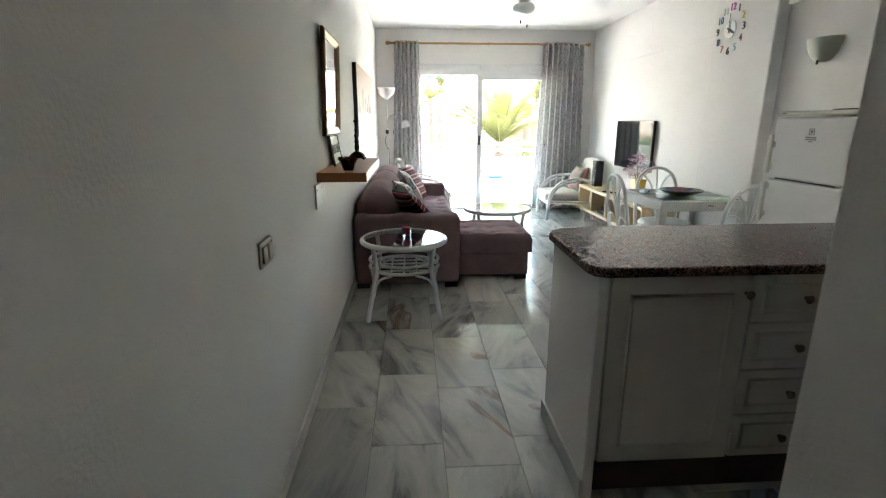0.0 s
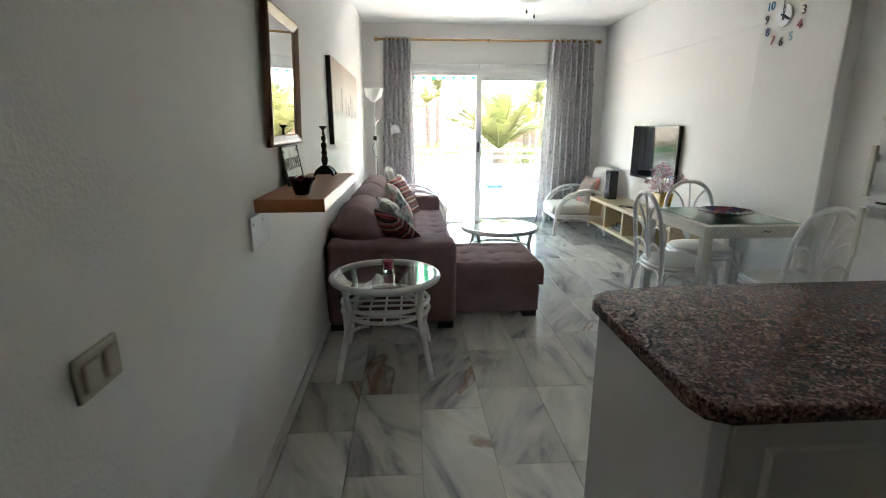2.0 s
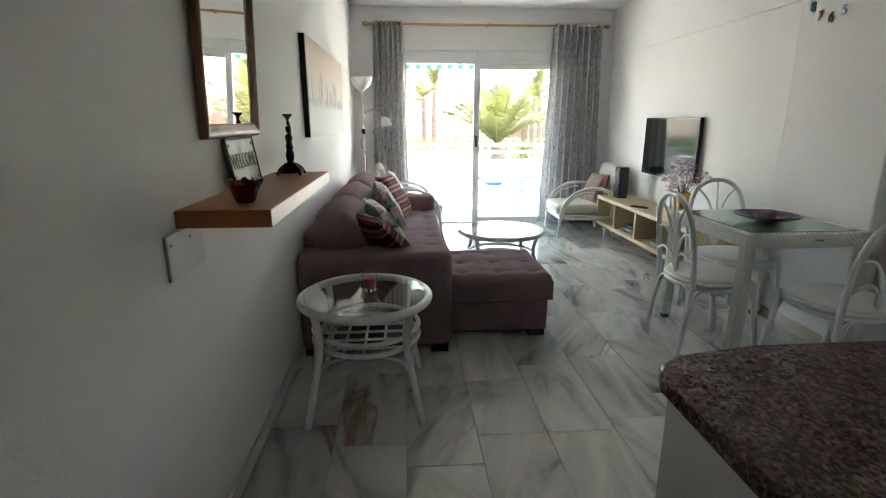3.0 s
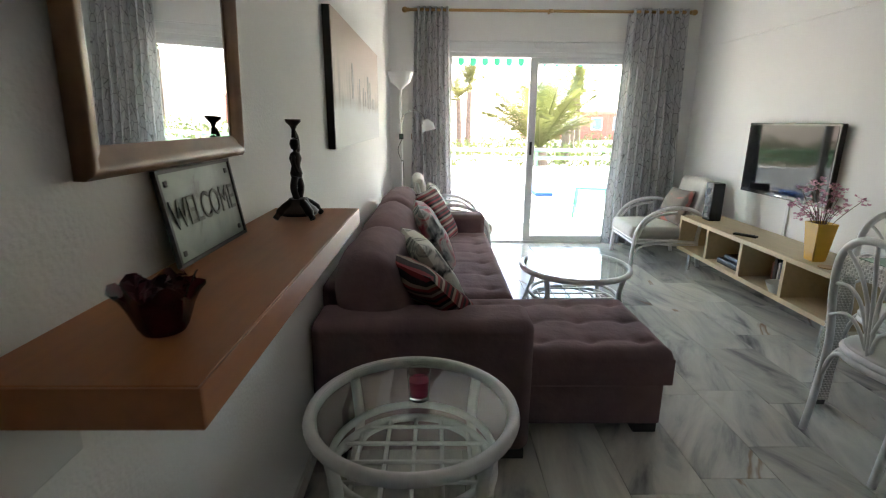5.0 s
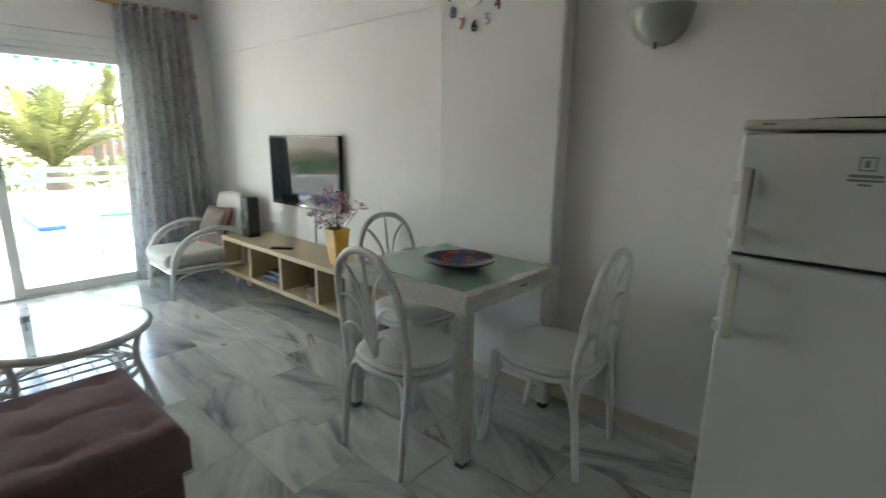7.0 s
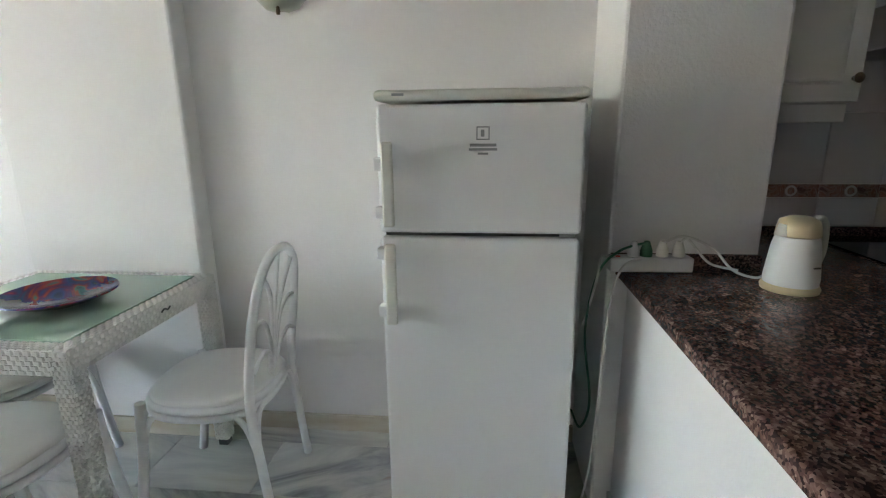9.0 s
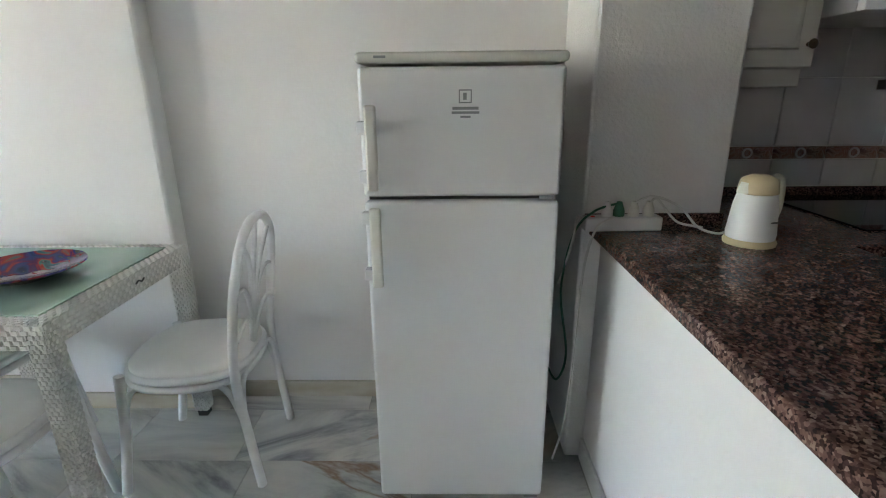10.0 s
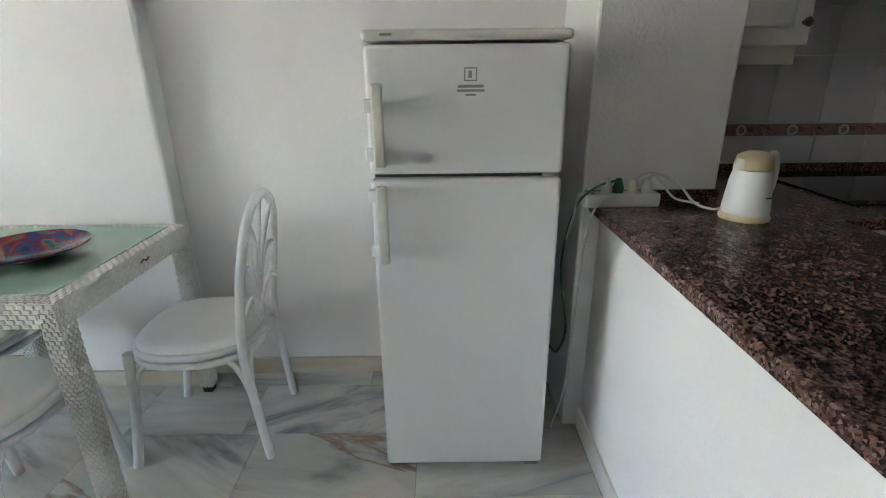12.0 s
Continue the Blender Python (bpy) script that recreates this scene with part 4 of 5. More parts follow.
part("buttons", bm, GASKET, rem)
vase = thing("vase", "square tapered yellow vase holding pink artificial blossom", "vase", (2.90, 5.80, BZ1))
bm = bmesh.new()
prof = [(0.042, 0.0), (0.063, 0.235), (0.066, 0.245), (0.058, 0.245), (0.038, 0.02)]
rings = [[bm.verts.new((r * x, r * y, z)) for x, y in ((-1, -1), (1, -1), (1, 1), (-1, 1))] for r, z in prof]
for a, b in zip(rings, rings[1:]):
    for k in range(4):
        bm.faces.new((a[k], a[(k + 1) % 4], b[(k + 1) % 4], b[k]))
bm.faces.new(rings[0][::-1])
bm.faces.new(rings[-1])
bmesh.ops.bevel(bm, geom=list(bm.edges), offset=0.006, segments=2, affect="EDGES")
part("pot", bm, YELLOW, vase, "yellow glazed pot")
rng = random.Random(5)
stems, petals = bmesh.new(), bmesh.new()
for k in range(22):
    a, reach = rng.uniform(0, 2 * math.pi), rng.uniform(0.04, 0.19)
    tip = Vector((math.cos(a) * reach * 0.8, math.sin(a) * reach * 1.25, 0.245 + rng.uniform(0.06, 0.27) - reach * 0.4))
    tube(stems, smooth_path([(0, 0, 0.12), (tip.x * 0.4, tip.y * 0.4, 0.27), tip], 4), 0.002, 5)
    for q in range(6):
        c = tip + Vector((rng.uniform(-0.03, 0.03), rng.uniform(-0.035, 0.035), rng.uniform(-0.03, 0.03)))
        for w in range(5):
            b = 2 * math.pi * w / 5 + rng.random()
            m = Matrix.Translation(c) @ Euler((rng.uniform(-0.8, 0.8), rng.uniform(-0.8, 0.8), b)).to_matrix().to_4x4()
            s = rng.uniform(0.011, 0.018)
            vs = [petals.verts.new(m @ Vector(p)) for p in ((0, 0, 0), (s * 0.6, -s * 0.5, s * 0.3), (s * 1.2, 0, s * 0.5), (s * 0.6, s * 0.5, s * 0.3))]
            petals.faces.new(vs)
part("stems", stems, TWIG, vase, "thin brown twigs")["kind"] = "stuff"
part("blossom", petals, PINK, vase, "pink cloth blossom", smooth=False)["kind"] = "stuff"
bk = solid("trinket_box", bx(-0.05, 0.05, -0.07, 0.07, 0, 0.05, bevel=0.004), print_material("patterned_box", [(0.4, (0.03, 0.02, 0.02)), (0.5, (0.4, 0.3, 0.25)), (0.6, (0.12, 0.02, 0.03))], 30), "small dark patterned box on the bench end", "box", (2.93, 5.55, BZ1))
solid("coaster", lathe(bmesh.new(), [(0.05, 0), (0.05, 0.006), (0.001, 0.006)], 24), PINE, "small wooden coaster by the vase", "coaster", (2.86, 5.64, BZ1))


# ---- armchairs ----
def armchair(label, cushion_mat, at, rz):
    """Low white cane armchair with hooped arms, facing +y."""
    c = thing("armchair", label, "armchair", at, rz, group="cane armchairs")
    for s in (-1, 1):
        x = 0.30 * s
        part("arm", tube(bmesh.new(), smooth_path([(x, 0.335, 0.0), (x, 0.325, 0.2), (x * 1.02, 0.30, 0.36), (x * 1.04, 0.20, 0.49), (x * 1.04, 0.05, 0.555), (x * 1.03, -0.12, 0.56), (x, -0.26, 0.50), (x, -0.31, 0.40)]), 0.019, 10), RATTAN, c)
        part("arm", tube(bmesh.new(), smooth_path([(x, 0.30, 0.26), (x, 0.24, 0.40), (x, 0.12, 0.49), (x, -0.05, 0.52)]), 0.013, 8), RATTAN, c)
        part("leg", tube(bmesh.new(), smooth_path([(x, -0.30, 0.0), (x, -0.26, 0.25), (x * 0.97, -0.30, 0.5), (x * 0.9, -0.37, 0.76)]), 0.018, 10), RATTAN, c)
        part("rail", tube(bmesh.new(), [(x, 0.32, 0.255), (x, -0.27, 0.235)], 0.015, 8), RATTAN, c)
        part("rail", tube(bmesh.new(), [(x, 0.32, 0.225), (x, -0.27, 0.205)], 0.011, 8), RATTAN, c)
        part("brace", tube(bmesh.new(), smooth_path([(x, 0.325, 0.09), (x, 0.27, 0.18), (x, 0.15, 0.21)]), 0.009, 8), RATTAN, c)
    part("rail", tube(bmesh.new(), [(-0.30, 0.32, 0.25), (0.30, 0.32, 0.25)], 0.015, 8), RATTAN, c)
    part("rail", tube(bmesh.new(), [(-0.30, 0.32, 0.215), (0.30, 0.32, 0.215)], 0.012, 8), RATTAN, c)
    part("rail", tube(bmesh.new(), smooth_path([(-0.27, -0.37, 0.76), (0, -0.39, 0.79), (0.27, -0.37, 0.76)]), 0.016, 8), RATTAN, c)
    part("seat_cushion", soft_box(-0.28, 0.28, -0.26, 0.36, 0.255, 0.375, 0.045, 5, sag=0.015, cuts=4, wrinkle=0.008), LINEN, c)
    part("back_cushion", soft_box(-0.27, 0.27, -0.055, 0.055, 0.0, 0.46, 0.05, 5, sag=0.02, cuts=4, wrinkle=0.012, seed=4), LINEN, c).matrix_basis = pose(0, -0.25, 0.36, 14, 0, 0)
    return c


armchair("white cane armchair with off-white cushions beside the bench", LINEN, (2.70, 7.60, 0), 88)
armchair("white cane armchair with off-white cushions behind the sofa", LINEN, (0.66, 7.70, 0), -86)
ob = solid("throw_pillow", cushion(bmesh.new(), 0.36, 0.36, 0.12, wrinkle=0.01), print_material("coral_print_cloth", [(0.36, (0.20, 0.17, 0.15)), (0.54, (0.27, 0.22, 0.19)), (0.60, (0.60, 0.20, 0.17)), (0.70, (0.55, 0.24, 0.20))], 4), "beige and coral printed pillow on the cane armchair", "pillow")
ob.matrix_basis = pose(2.84, 7.56, 0.545, 0, -66, 8)
ob = solid("throw_pillow", cushion(bmesh.new(), 0.38, 0.38, 0.13, wrinkle=0.01), FLORAL2, "pale leaf-print pillow on the cane armchair", "pillow")
ob.matrix_basis = pose(0.50, 7.62, 0.57, 0, 64, 4)

# ---- floor lamp ----
lamp = thing("floor_lamp", "white floor lamp with an uplight bowl and a small reading arm", "floor lamp", (0.175, 7.36, 0))
part("base", lathe(bmesh.new(), [(0.115, 0.0), (0.115, 0.012), (0.03, 0.03), (0.012, 0.036)], 28), ALU, lamp)
part("pole", tube(bmesh.new(), [(0, 0, 0.03), (0, 0, 1.62)], 0.010, 10), ALU, lamp)
part("shade", lathe(bmesh.new(), [(0.018, 1.60), (0.03, 1.615), (0.085, 1.66), (0.115, 1.745), (0.112, 1.745), (0.08, 1.665), (0.02, 1.622)], 32), FROST, lamp, "white glass uplight bowl")
arm = part("arm", tube(bmesh.new(), smooth_path([(0, 0, 1.20), (0.02, -0.03, 1.36), (0.10, -0.08, 1.42), (0.18, -0.12, 1.40), (0.225, -0.14, 1.33)]), 0.005, 8), CHROME, lamp, "flexible steel arm")
part("reading_shade", lathe(bmesh.new(), [(0.058, -0.085), (0.05, -0.03), (0.028, 0.0), (0.014, 0.012), (0.001, 0.012)], 24), FROST, arm, "small white reading shade").matrix_basis = pose(0.23, -0.142, 1.335, 0, -14, 0)
part("switch", bx(-0.02, 0.02, -0.02, 0.02, 1.17, 1.22, bevel=0.005), SOFA_FOOT, lamp, "black knob")
part("cord", tube(bmesh.new(), smooth_path([(0.012, -0.01, 1.18), (-0.03, -0.02, 1.08), (0.0, -0.02, 0.98), (0.018, -0.015, 0.9), (0.014, -0.01, 0.04)]), 0.003, 6), SOFA_FOOT, lamp, "thin black cord")

# ---- shelf, mirror, painting on the long wall ----
shelf = thing("wall_shelf", "thick orange-brown beech wall shelf", "shelf", (0, 0, 0))
part("board", bx(0.0, 0.252, 3.284, 4.32, 1.0252, 1.074, bevel=0.002), BEECH, shelf)
part("edge_band", bx(0.252, 0.2555, 3.282, 4.322, 1.0255, 1.0735, bevel=0.001), BEECH, shelf)
part("end_band", bx(0.0, 0.2555, 3.279, 3.282, 1.0255, 1.0735, bevel=0.001), BEECH, shelf)
mir = thing("wall_mirror", "rectangular wall mirror in a bronze-gilt wooden frame", "mirror", (0.0, 0, 0))
mir.matrix_basis = pose(0.001, 0, 1.252, 0, 2.0, 0) @ pose(0, 0, -1.252)
MY0, MY1, MZ0, MZ1 = 3.505, 4.06, 1.252, 1.815
part("glass", bx(0.004, 0.010, MY0 + 0.043, MY1 - 0.043, MZ0 + 0.043, MZ1 - 0.043), MIRROR, mir, "mirror glass")
def frame_bar(a, b, inward):
    """One mitred moulding from a to b; inward: the way to the mirror's middle."""
    a, b, w = Vector(a), Vector(b), Vector(inward)
    d = (b - a).normalized()
    bm = bmesh.new()
    prof = ((0.0, 0.0), (0.0, 0.016), (0.007, 0.024), (0.017, 0.026), (0.027, 0.018), (0.038, 0.016), (0.046, 0.011), (0.046, 0.002))
    ra = [bm.verts.new(a + w * u + d * u + Vector((h, 0, 0))) for u, h in prof]
    rb = [bm.verts.new(b + w * u - d * u + Vector((h, 0, 0))) for u, h in prof]
    for k in range(len(prof)):
        q = (k + 1) % len(prof)
        bm.faces.new((ra[k], ra[q], rb[q], rb[k]))
    bm.faces.new(ra)
    bm.faces.new(rb)
    return bm
for a, b, w in (((0.001, MY0, MZ0), (0.001, MY1, MZ0), (0, 0, 1)), ((0.001, MY0, MZ1), (0.001, MY1, MZ1), (0, 0, -1)), ((0.001, MY0, MZ0), (0.001, MY0, MZ1), (0, 1, 0)), ((0.001, MY1, MZ0), (0.001, MY1, MZ1), (0, -1, 0))):
    part("frame", frame_bar(a, b, w), GOLDWOOD, mir, "gilt wooden moulding")


# ---- painting, sign, statue, bowl, switches, clock ----
def canvas_material():
    m = bpy.data.materials.new("skyline_painting")
    m.use_nodes = True
    nt = m.node_tree
    b = nt.nodes["Principled BSDF"]
    b.inputs["Roughness"].default_value = 0.6
    tc = nt.nodes.new("ShaderNodeTexCoord")
    sep = nt.nodes.new("ShaderNodeSeparateXYZ")
    nt.links.new(tc.outputs["Object"], sep.inputs[0])
    zr = nt.nodes.new("ShaderNodeMapRange")
    zr.inputs["From Min"].default_value, zr.inputs["From Max"].default_value = -0.31, 0.31
    nt.links.new(sep.outputs["Z"], zr.inputs[0])
    base = ramp_of(nt, zr.outputs[0], [(0.0, (0.62, 0.63, 0.62)), (0.30, (0.55, 0.57, 0.57)), (0.37, (0.42, 0.42, 0.41)), (0.44, (0.58, 0.50, 0.46)), (1.0, (0.50, 0.37, 0.32))])
    mp = nt.nodes.new("ShaderNodeMapping")
    mp.inputs["Scale"].default_value = (1, 5, 1.0)
    nt.links.new(tc.outputs["Object"], mp.inputs[0])
    n = nt.nodes.new("ShaderNodeTexNoise")
    n.inputs["Scale"].default_value = 3.5
    n.inputs["Detail"].default_value = 7
    nt.links.new(mp.outputs[0], n.inputs["Vector"])
    band = ramp_of(nt, zr.outputs[0], [(0.28, (0, 0, 0)), (0.38, (1, 1, 1)), (0.52, (0.7, 0.7, 0.7)), (0.72, (0, 0, 0))])
    streak = ramp_of(nt, n.outputs["Fac"], [(0.40, (1, 1, 1)), (0.52, (0, 0, 0))])
    mul = nt.nodes.new("ShaderNodeMix")
    mul.data_type = "RGBA"
    mul.blend_type = "MULTIPLY"
    mul.inputs["Factor"].default_value = 1.0
    nt.links.new(band, mul.inputs["A"])
    nt.links.new(streak, mul.inputs["B"])
    mix = nt.nodes.new("ShaderNodeMix")
    mix.data_type = "RGBA"
    nt.links.new(mul.outputs["Result"], mix.inputs["Factor"])
    nt.links.new(base, mix.inputs["A"])
    mix.inputs["B"].default_value = (0.33, 0.29, 0.27, 1)
    nt.links.new(mix.outputs["Result"], b.inputs["Base Color"])
    return m


pic = thing("painting", "wide canvas of a misty pink-grey city skyline with dark edges", "painting", (0.0, 5.955, 1.508))
part("canvas", bx(0.034, 0.038, -0.85, 0.85, -0.302, 0.302), canvas_material(), pic, "painted canvas")
part("stretcher", bx(0.002, 0.034, -0.85, 0.85, -0.302, 0.302), SOFA_FOOT, pic, "black painted canvas edge")
# a tower and its reflection in paler and darker strokes
TOWER = material("painted_tower", (0.40, 0.38, 0.37), 0.6, vary=0.2, scale=20)
for y0, y1, z0, z1 in ((-0.36, -0.31, -0.06, 0.05), (-0.35, -0.32, 0.05, 0.12), (0.25, 0.31, -0.10, 0.10), (0.36, 0.40, -0.10, 0.07), (0.05, 0.08, -0.09, 0.02), (0.12, 0.17, -0.09, 0.0), (0.5, 0.6, -0.1, -0.03), (-0.1, -0.07, -0.08, 0.06)):
    part("brushstroke", bx(0.038, 0.0395, y0, y1, z0, z1), TOWER, pic, "grey stroke of a tower")

sign = thing("welcome_sign", "weathered pale green metal plaque leaning on the wall reading WELCOME", "sign", (0.034, 3.828, 1.0745))
SIGN = print_material("weathered_green_enamel", [(0.30, (0.10, 0.11, 0.09)), (0.38, (0.27, 0.33, 0.28)), (0.6, (0.36, 0.42, 0.36)), (0.75, (0.30, 0.36, 0.31))], 9, rough=0.45, detail=8)
lean = Matrix.Rotation(radians(-9), 4, "Y")
def leaning(bm):
    bm.transform(lean)
    return bm
part("plate", leaning(bx(-0.004, 0.004, -0.15, 0.15, 0.0, 0.172, bevel=0.003)), SIGN, sign)
bm = bmesh.new()
for a in ((0.0, 0.008, -0.152, 0.152, 0.0, 0.007), (0.0, 0.008, -0.152, 0.152, 0.168, 0.175), (0.0, 0.008, -0.152, -0.145, 0.007, 0.168), (0.0, 0.008, 0.145, 0.152, 0.007, 0.168)):
    box(bm, *a)
part("rim", leaning(bm), GASKET, sign, "dark worn rim")
for y, z in ((-0.125, 0.15), (0.125, 0.15), (-0.125, 0.022), (0.125, 0.022)):
    part("nail", leaning(bx(0.0035, 0.0065, y - 0.005, y + 0.005, z - 0.005, z + 0.005, bevel=0.001)), GASKET, sign)


def text_mesh(name, body, size, depth=0.001):
    cu = bpy.data.curves.new(name, "FONT")
    cu.body, cu.size, cu.align_x, cu.align_y, cu.extrude = body, size, "CENTER", "CENTER", depth
    cu.resolution_u = 3
    tmp = bpy.data.objects.new(name, cu)
    scene.collection.objects.link(tmp)
    me = bpy.data.meshes.new_from_object(tmp.evaluated_get(bpy.context.evaluated_depsgraph_get()))
    bpy.data.objects.remove(tmp)
    return me


LETTER = material("engraved_dark_letters", (0.17, 0.20, 0.17), 0.6, vary=0.2, scale=60)
me = text_mesh("lettering", "WELCOME", 0.062)
me.materials.append(LETTER)
lt = new("lettering", me)
lt.parent = sign
lt.matrix_basis = lean @ Matrix.Translation((0.0055, 0, 0.09)) @ Matrix(((0, 0, 1, 0), (1, 0, 0, 0), (0, 1.25, 0, 0), (0, 0, 0, 1))) @ Matrix.Diagonal((0.9, 1, 1, 1))

bm = bmesh.new()
for k in range(4):
    a = math.pi / 4 + k * math.pi / 2
    tube(bm, smooth_path([(0.02 * math.cos(a), 0.02 * math.sin(a), 0.045), (0.04 * math.cos(a), 0.04 * math.sin(a), 0.034), (0.06 * math.cos(a), 0.06 * math.sin(a), 0.018), (0.07 * math.cos(a), 0.07 * math.sin(a), 0.007)], 4), [0.012] * 8 + [0.008] * 5, 8)
lathe(bm, [(0.05, 0.012), (0.053, 0.02), (0.045, 0.03), (0.03, 0.042), (0.024, 0.055), (0.001, 0.057)], 20)
for s in (-1, 1):
    tube(bm, smooth_path([(0.0, 0.011 * s, 0.055), (0.006 * s, 0.014 * s, 0.085), (0.0, 0.012 * s, 0.115)], 4), 0.0095, 8)
lathe(bm, [(0.001, 0.106), (0.014, 0.112), (0.0165, 0.122), (0.0115, 0.142), (0.0165, 0.162), (0.013, 0.174), (0.005, 0.18), (0.005, 0.186)], 14)
lathe(bm, [(0.001, 0.181), (0.010, 0.187), (0.013, 0.199), (0.010, 0.210), (0.001, 0.214)], 14)
tube(bm, smooth_path([(0.0, 0.017, 0.168), (0.0, 0.032, 0.185), (0.0, 0.026, 0.215), (0.0, 0.006, 0.23)], 4), 0.0055, 7)
tube(bm, smooth_path([(0.0, -0.017, 0.168), (0.005, -0.034, 0.15), (0.01, -0.022, 0.128)], 4), 0.0055, 7)
lathe(bm, [(0.007, 0.215), (0.005, 0.235), (0.009, 0.245), (0.02, 0.256), (0.02, 0.262), (0.001, 0.262)], 16)
solid("statue", bm, BRONZE, "dark bronze figurine candlestick on a footed base", "statue", (0.117, 4.16, 1.074))
bm = bmesh.new()
n = 36
rings = []
for r, z, wv in ((0.038, 0.0, 0), (0.045, 0.01, 0), (0.058, 0.045, 0.002), (0.068, 0.068, 0.006), (0.075, 0.078, 0.010), (0.07, 0.074, 0.010), (0.055, 0.05, 0.002), (0.03, 0.03, 0)):
    rings.append([bm.verts.new(((r + wv * math.sin(7 * 2 * math.pi * k / n)) * math.cos(2 * math.pi * k / n), (r + wv * math.sin(7 * 2 * math.pi * k / n)) * math.sin(2 * math.pi * k / n), z + wv * math.cos(7 * 2 * math.pi * k / n))) for k in range(n)])
for a, b in zip(rings, rings[1:]):
    for k in range(n):
        bm.faces.new((a[k], a[(k + 1) % n], b[(k + 1) % n], b[k]))
bm.faces.new(rings[0][::-1])
bm.faces.new(rings[-1])
bowl = thing("potpourri_bowl", "ruffled dark red glass bowl filled with dried petals", "bowl", (0.146, 3.42, 1.074))
bowl.scale = (0.66, 0.66, 0.8)
part("bowl", bm, REDGLASS, bowl)
rng = random.Random(2)
bm = bmesh.new()
for k in range(40):
    a, r = rng.uniform(0, 6.28), rng.uniform(0, 0.062)
    m = Matrix.Translation((r * math.cos(a), r * math.sin(a), 0.062 + rng.uniform(0, 0.026))) @ Euler((rng.uniform(-1, 1), rng.uniform(-1, 1), a)).to_matrix().to_4x4()
    q = [bm.verts.new(m @ Vector(p)) for p in ((-0.012, 0, 0), (0, -0.009, 0.004), (0.013, 0, 0), (0, 0.009, 0.004))]
    bm.faces.new(q)
part("petals", bm, material("dried_red_petals", (0.17, 0.018, 0.028), 0.8, vary=0.3, scale=50), bowl, "dark red dried petals", smooth=False)

sw = thing("light_switch", "aged cream double light switch on the wall", "switch", (0.0, 2.30, 0.915))
part("plate", bx(0.0, 0.010, -0.062, 0.062, -0.042, 0.042, bevel=0.004), SWITCH, sw)
for y in (-0.029, 0.029):
    part("rocker", bx(0.009, 0.018, y - 0.022, y + 0.022, -0.027, 0.027, bevel=0.005), SWITCH, sw)
sk = thing("cover_plate", "white blank cover plate screwed to the wall under the shelf", "cover plate", (0.0, 3.312, 0.958))
part("plate", bx(0.0, 0.010, -0.113, 0.113, -0.062, 0.062, bevel=0.004), SOCKET, sk)
for y in (-0.095, 0.02):
    part("screw", lathe(bmesh.new(), [(0.004, 0.0), (0.004, 0.0015), (0.001, 0.002)], 10), KNOB, sk).matrix_basis = pose(0.010, y, 0.035, 0, 90, 0)
sk = thing("wall_socket", "small brown wall plug beside the curtain", "switch", (0.235, NORTH, 1.17))
part("plate", bx(-0.012, 0.012, -0.014, 0.0, -0.03, 0.03, bevel=0.003), GOLDWOOD, sk)

clock = thing("wall_clock", "clock of coloured loose numerals round a silver dial showing four", "clock", (3.065, 4.80, 2.043))
DIGITS = [("1", (0.10, 0.16, 0.13)), ("2", (0.62, 0.55, 0.05)), ("3", (0.03, 0.03, 0.03)), ("4", (0.30, 0.05, 0.07)), ("5", (0.35, 0.62, 0.66)), ("6", (0.02, 0.02, 0.02)), ("7", (0.66, 0.20, 0.16)), ("8", (0.05, 0.10, 0.24)), ("9", (0.03, 0.03, 0.03)), ("10", (0.04, 0.22, 0.42)), ("11", (0.5, 0.52, 0.52)), ("12", (0.55, 0.06, 0.32))]
FACE = Matrix(((0, 0, -1, 0), (-1, 0, 0, 0), (0, 1, 0, 0), (0, 0, 0, 1)))
for k, (t, c) in enumerate(DIGITS):
    me = text_mesh("numeral", t, 0.078, 0.003)
    me.materials.append(material("numeral_colour", c, 0.4))
    a = math.pi / 2 - 2 * math.pi * (k + 1) / 12
    o = new("numeral", me)
    o.parent = clock
    o.matrix_basis = Matrix.Translation((-0.006, -0.165 * math.cos(a), 0.165 * math.sin(a))) @ FACE
part("dial", lathe(bmesh.new(), [(0.07, 0.0), (0.07, 0.012), (0.066, 0.015), (0.001, 0.015)], 36), CHROME, clock, "brushed silver dial").matrix_basis = pose(0, 0, 0, 0, -90, 0)
part("pointer", bx(-0.021, -0.019, -0.004, 0.004, -0.03, 0.12), BLACK, clock, "long black hand")
part("pointer", bx(-0.024, -0.022, -0.005, 0.005, -0.02, 0.075), BLACK, clock, "short black hand").matrix_basis = pose(0, 0, 0, 120, 0, 0)
bm = bmesh.new()
prof = [(0.02, -0.085), (0.06, -0.075), (0.10, -0.035), (0.122, 0.02), (0.13, 0.06), (0.125, 0.06), (0.095, -0.025), (0.02, -0.07)]
rings = [[bm.verts.new((-r * 0.75 * math.sin(math.pi * k / 20), r * math.cos(math.pi * k / 20), z)) for k in range(21)] for r, z in prof]
for a, b in zip(rings, rings[1:]):
    for k in range(20):
        bm.faces.new((a[k], a[k + 1], b[k + 1], b[k]))
sc = thing("wall_lamp", "unlit half-bowl frosted glass wall lamp", "wall lamp", (3.154, 3.91, 1.785))
part("shade", bm, material("frosted_greenish_glass", (0.44, 0.46, 0.38), 0.35, vary=0.06, scale=12), sc)
part("screw", lathe(bmesh.new(), [(0.006, -0.10), (0.008, -0.09), (0.006, -0.075), (0.001, -0.07)], 10, (-0.045, 0, 0)), KNOB, sc, "brass end screw")
fan = thing("ceiling_lamp", "white ceiling fitting with a glass bowl and two pull chains", "ceiling lamp", (1.68, 6.2, 2.60))
